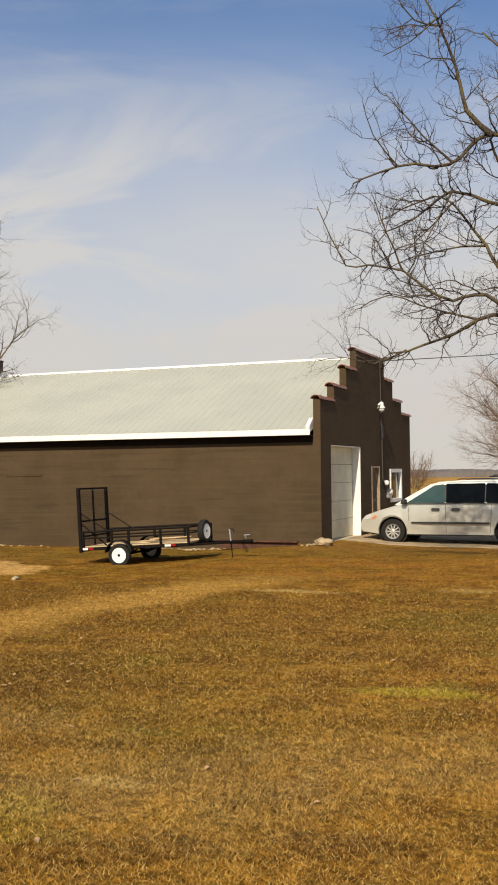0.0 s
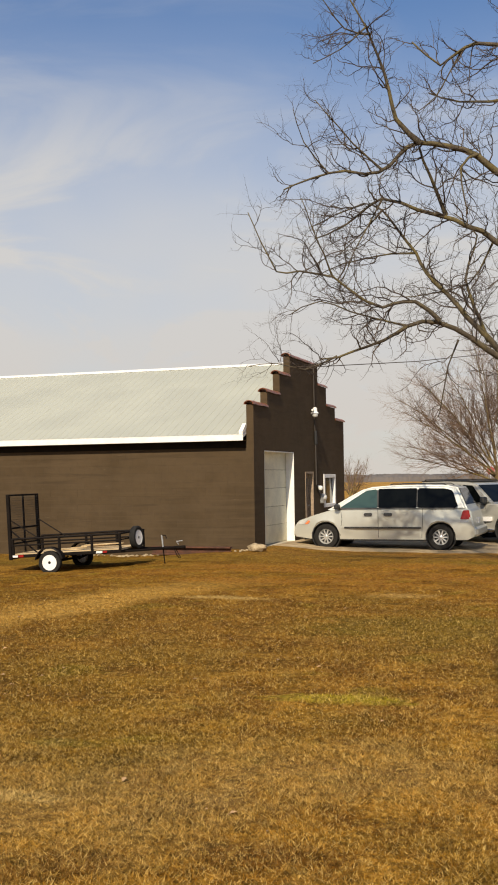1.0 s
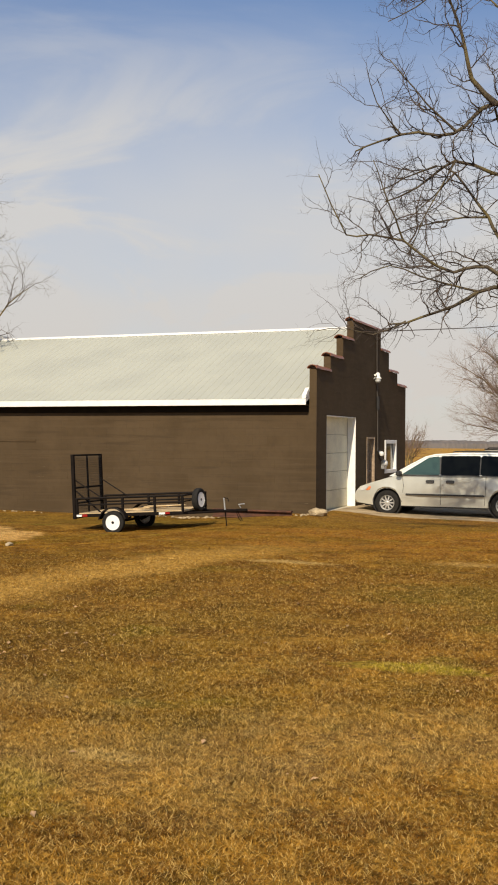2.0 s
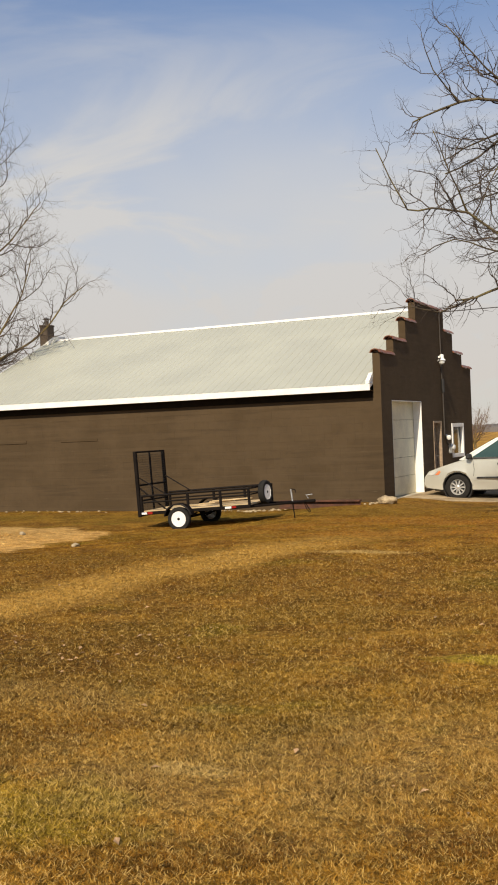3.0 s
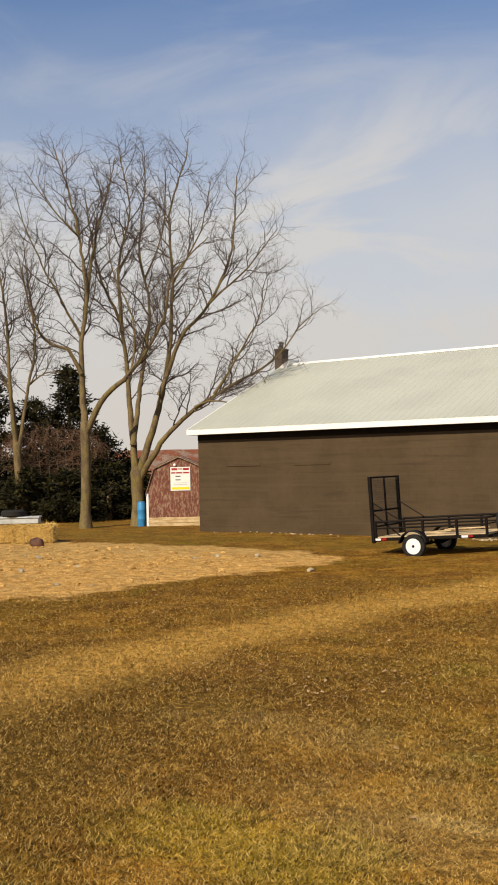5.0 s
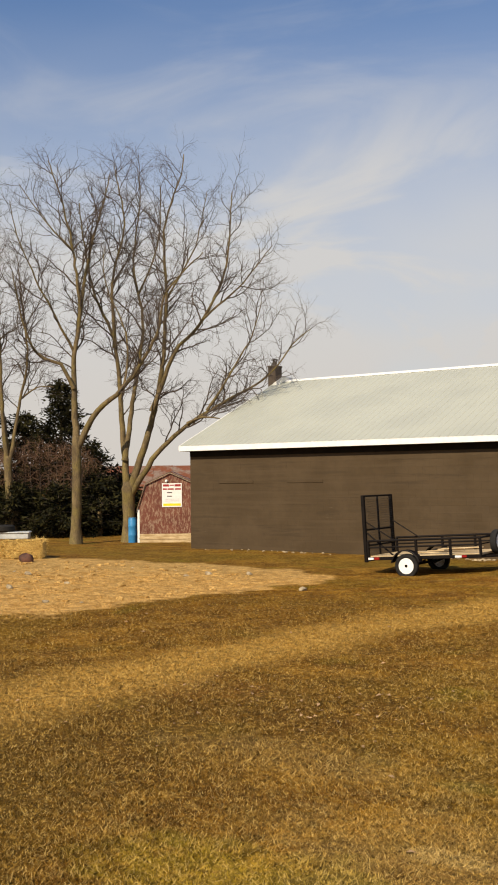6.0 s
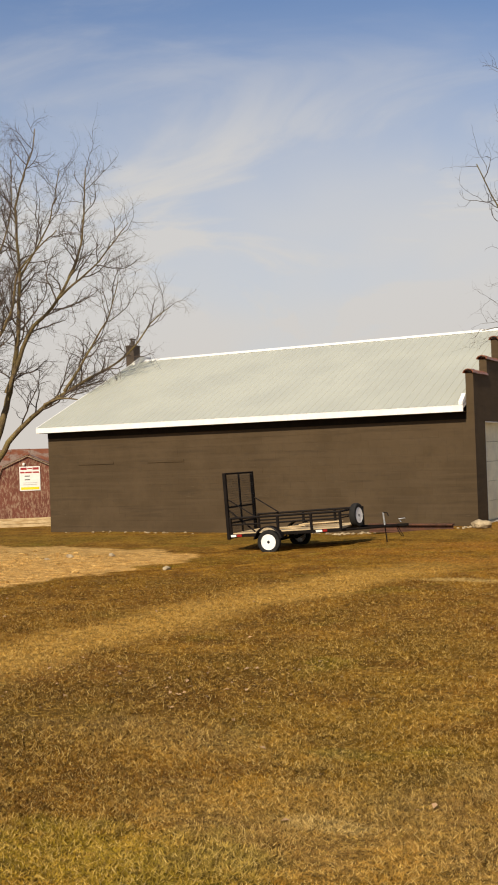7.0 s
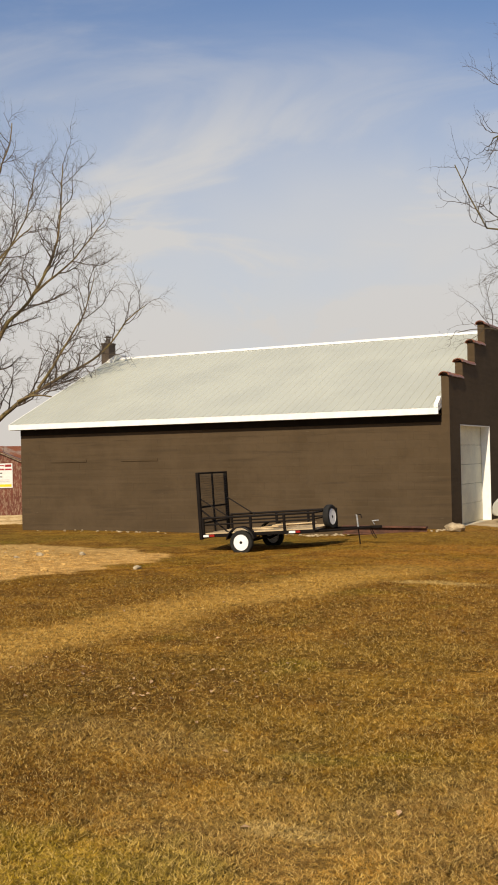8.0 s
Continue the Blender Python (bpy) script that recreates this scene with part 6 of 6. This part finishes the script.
evergreen(-6.3, 40.1, 1.9, 1.6, 60, "low spreading dark evergreen shrub")
evergreen(-4.9, 41.0, 2.3, 1.5, 61, "low spreading dark evergreen shrub")
evergreen(-3.9, 42.4, 1.9, 1.2, 62, "low dark evergreen beside rusty outbuilding")
evergreen(-12.6, 44.0, 6.6, 2.6, 58, "dense dark evergreen at yard's edge")

# russet vine tangle over the evergreens
VINE_SPEC = [dict(per_m=9, start=0.45, angle=(25, 80), length=(0.5, 1.3), radius=0.014, steps=6, kink=0.32, lift=-0.10, sides=3),
             dict(per_m=5, start=0.1, angle=(25, 80), length=(0.25, 0.8), radius=0.009, steps=4, kink=0.32, lift=-0.10, sides=3)]
rr = random.Random(77)
fan = []
for i in range(12):
    a = radians(-62 + 124 * i / 11)
    fan.append((0.022, 0.008, rr.uniform(-1.0, 0.3), [(-6.9 + math.sin(a) * 1.3, 0.0), (-6.9 + math.sin(a) * 1.6, 1.9), (-6.9 + math.sin(a) * 1.7, 2.5 + math.cos(a) * 0.9), (-6.9 + math.sin(a) * 2.4, 2.1 + math.cos(a) * 0.7)]))
vine = bare_tree("bush", frame_of((-0.75, 0.64), 37.55, 40.6), (0.06, 0.05, 0.0, [(-6.9, 0.0), (-6.9, 1.2)]), fan, VINE_SPEC, TWIG, TWIGRED, "russet leafless bush before dark evergreens", 78)
vine["category"] = "bush"


# ---- lawn blades, clods, wall blocks ----
def blades(name, count, near, far, seed, hmin, hmax, material, label, fade=2.5, fade_in=0.01):
    """Short dry grass over the stretch of lawn nearest to the walk."""
    g = np.random.default_rng(seed)
    d = np.sqrt(near ** 2 + (far ** 2 - near ** 2) * g.random(count))
    a = np.radians(g.uniform(-2, 56, count))
    keep = g.random(count) < np.clip((far - d) / fade, 0.0, 1.0) * np.clip((d - near) / fade_in + 0.02, 0.0, 1.0)
    d, a = d[keep], a[keep]
    count = len(d)
    x, y = -np.sin(a) * d - 0.3, np.cos(a) * d + 0.2
    z = np.array([ground_z(px, py) for px, py in zip(x, y)])
    clump = np.array([noise.noise((px * 2.2, py * 2.2, 3.0)) for px, py in zip(x, y)])
    h = g.uniform(hmin, hmax, count) * (1.0 + 0.8 * clump)
    lean = g.normal(0, 0.9, (count, 2))
    yaw = g.uniform(0, 2 * np.pi, count)
    w = g.uniform(0.0022, 0.0050, count) * (0.75 + d / 12)
    v = np.empty((count, 3, 3))
    v[:, 0] = np.stack([x - np.cos(yaw) * w, y - np.sin(yaw) * w, z - 0.004], 1)
    v[:, 1] = np.stack([x + np.cos(yaw) * w, y + np.sin(yaw) * w, z - 0.004], 1)
    v[:, 2] = np.stack([x + lean[:, 0] * h, y + lean[:, 1] * h, z + h * 0.75], 1)
    me = bpy.data.meshes.new(name)
    me.vertices.add(count * 3)
    me.vertices.foreach_set("co", v.ravel())
    me.loops.add(count * 3)
    me.loops.foreach_set("vertex_index", np.arange(count * 3))
    me.polygons.add(count)
    me.polygons.foreach_set("loop_start", np.arange(count) * 3)
    me.polygons.foreach_set("loop_total", np.full(count, 3))
    me.update()
    me.validate()
    me.materials.append(material)
    return tagged(new(name, me), label, "grass", kind="stuff")


blades("grass", 260000, 4.0, 9.0, 3, 0.010, 0.030, BLADE, "short dry straw-coloured lawn grass")
blades("grass", 560000, 4.0, 18.0, 1, 0.010, 0.034, BLADE, "short dry straw-coloured lawn grass", 9.0)
blades("grass", 430000, 8.0, 25.0, 2, 0.008, 0.020, FARBLADE, "short dry straw-coloured lawn grass", 4.0, 6.0)

# clods and straw litter over the bare soil
g = random.Random(19)
cl = bmesh.new()
for i in range(420):
    a, r = g.uniform(0, 2 * math.pi), math.sqrt(g.random())
    ex = math.cos(a) * r
    x, y = -17.9 + ex * 5.6, 15.0 + math.sin(a) * r * 5.4
    s = g.choice((0.02, 0.03, 0.03, 0.045, 0.06))
    lump(cl, (x, y, ground_z(x, y) + s * 0.2), (s * 1.4, s, s * 0.6), i, 1)
tagged(part("soil_clods", cl, LAWN), "pale dry clods scattered over bare soil", "soil", kind="stuff")

# a few dead leaves blown over the lawn
g = random.Random(61)
lv, lf = [], []
for i in range(260):
    if i < 120:
        x, y = g.gauss(-5.9, 0.9), g.gauss(8.3, 0.45)
    else:
        x, y = g.uniform(-13, -1.5), g.uniform(4.5, 15)
    z = ground_z(x, y) + 0.018
    a, s = g.uniform(0, 6.28), g.choice((0.010, 0.013, 0.016, 0.020, 0.028))
    u, w = Vector((math.cos(a), math.sin(a), g.uniform(-0.3, 0.3))) * s, Vector((-math.sin(a), math.cos(a), g.uniform(-0.3, 0.5))) * s * 0.6
    p = Vector((x, y, z))
    k = len(lv)
    lv += [tuple(p - u), tuple(p - w + Vector((0, 0, s * 0.3))), tuple(p + u), tuple(p + w + Vector((0, 0, s * 0.3)))]
    lf += [(k, k + 1, k + 2), (k, k + 2, k + 3)]
tagged(raw("fallen_leaf_litter", lv, lf, LEAF, shade=False), "brown dead leaves scattered over lawn", "leaves", kind="stuff")

# blocks of the long wall, laid in courses round the two bricked-up window heads
COURSE, LONG, JOINT = 0.20, 0.405, 0.0008
bm = bmesh.new()
box(bm, (0, -0.055, 0), (LONG - 0.0006, 0, COURSE - JOINT), 0.001)
block_mesh = bpy.data.meshes.new("block")
bm.to_mesh(block_mesh)
bm.free()
block_mesh.materials.append(BROWN)
g = random.Random(23)
rest = bmesh.new()
rows_of = int((EAVE - 0.16 + 0.20) / COURSE) + 1
laid = 0
for rw in range(rows_of):
    z = -0.20 + rw * COURSE
    x = X1 - T - (0.0 if rw % 2 else LONG / 2)
    if not rw % 2:
        box(rest, (x, Y0, z), (X1 - T, Y0 + 0.055, min(z + COURSE - JOINT, EAVE - 0.155)), 0.001)
    top = min(z + COURSE - JOINT, EAVE - 0.155)
    while x > X0 + 0.02:
        x0 = max(X0, x - LONG)
        full = x0 > X0 and x <= X1 - T - LONG / 2 + 1e-3 and top > z + COURSE - JOINT - 1e-3
        if full and x > -15.2 and laid < 300:
            o = new("block", block_mesh)
            o.parent = wall_south
            o.location = (x0, Y0 + 0.055 - g.uniform(0, 0.0012), z)
            o.rotation_euler = (radians(g.uniform(-0.12, 0.12)), 0, 0)
            laid += 1
        else:
            box(rest, (x0, Y0 - g.uniform(0, 0.0012), z), (x - 0.0006, Y0 + 0.055, top), 0.001)
        x = x0
b = part("block_courses", rest, BROWN, wall_south, flat=True)
b["kind"] = "stuff"
# corner pier that closes the long wall against the stepped front
part("corner_pier", boxes(((X1 - T, Y0 + 0.001, BASE), (X1 - T + 0.002, Y0 + 0.06, 2.75))), BROWN, wall_south)
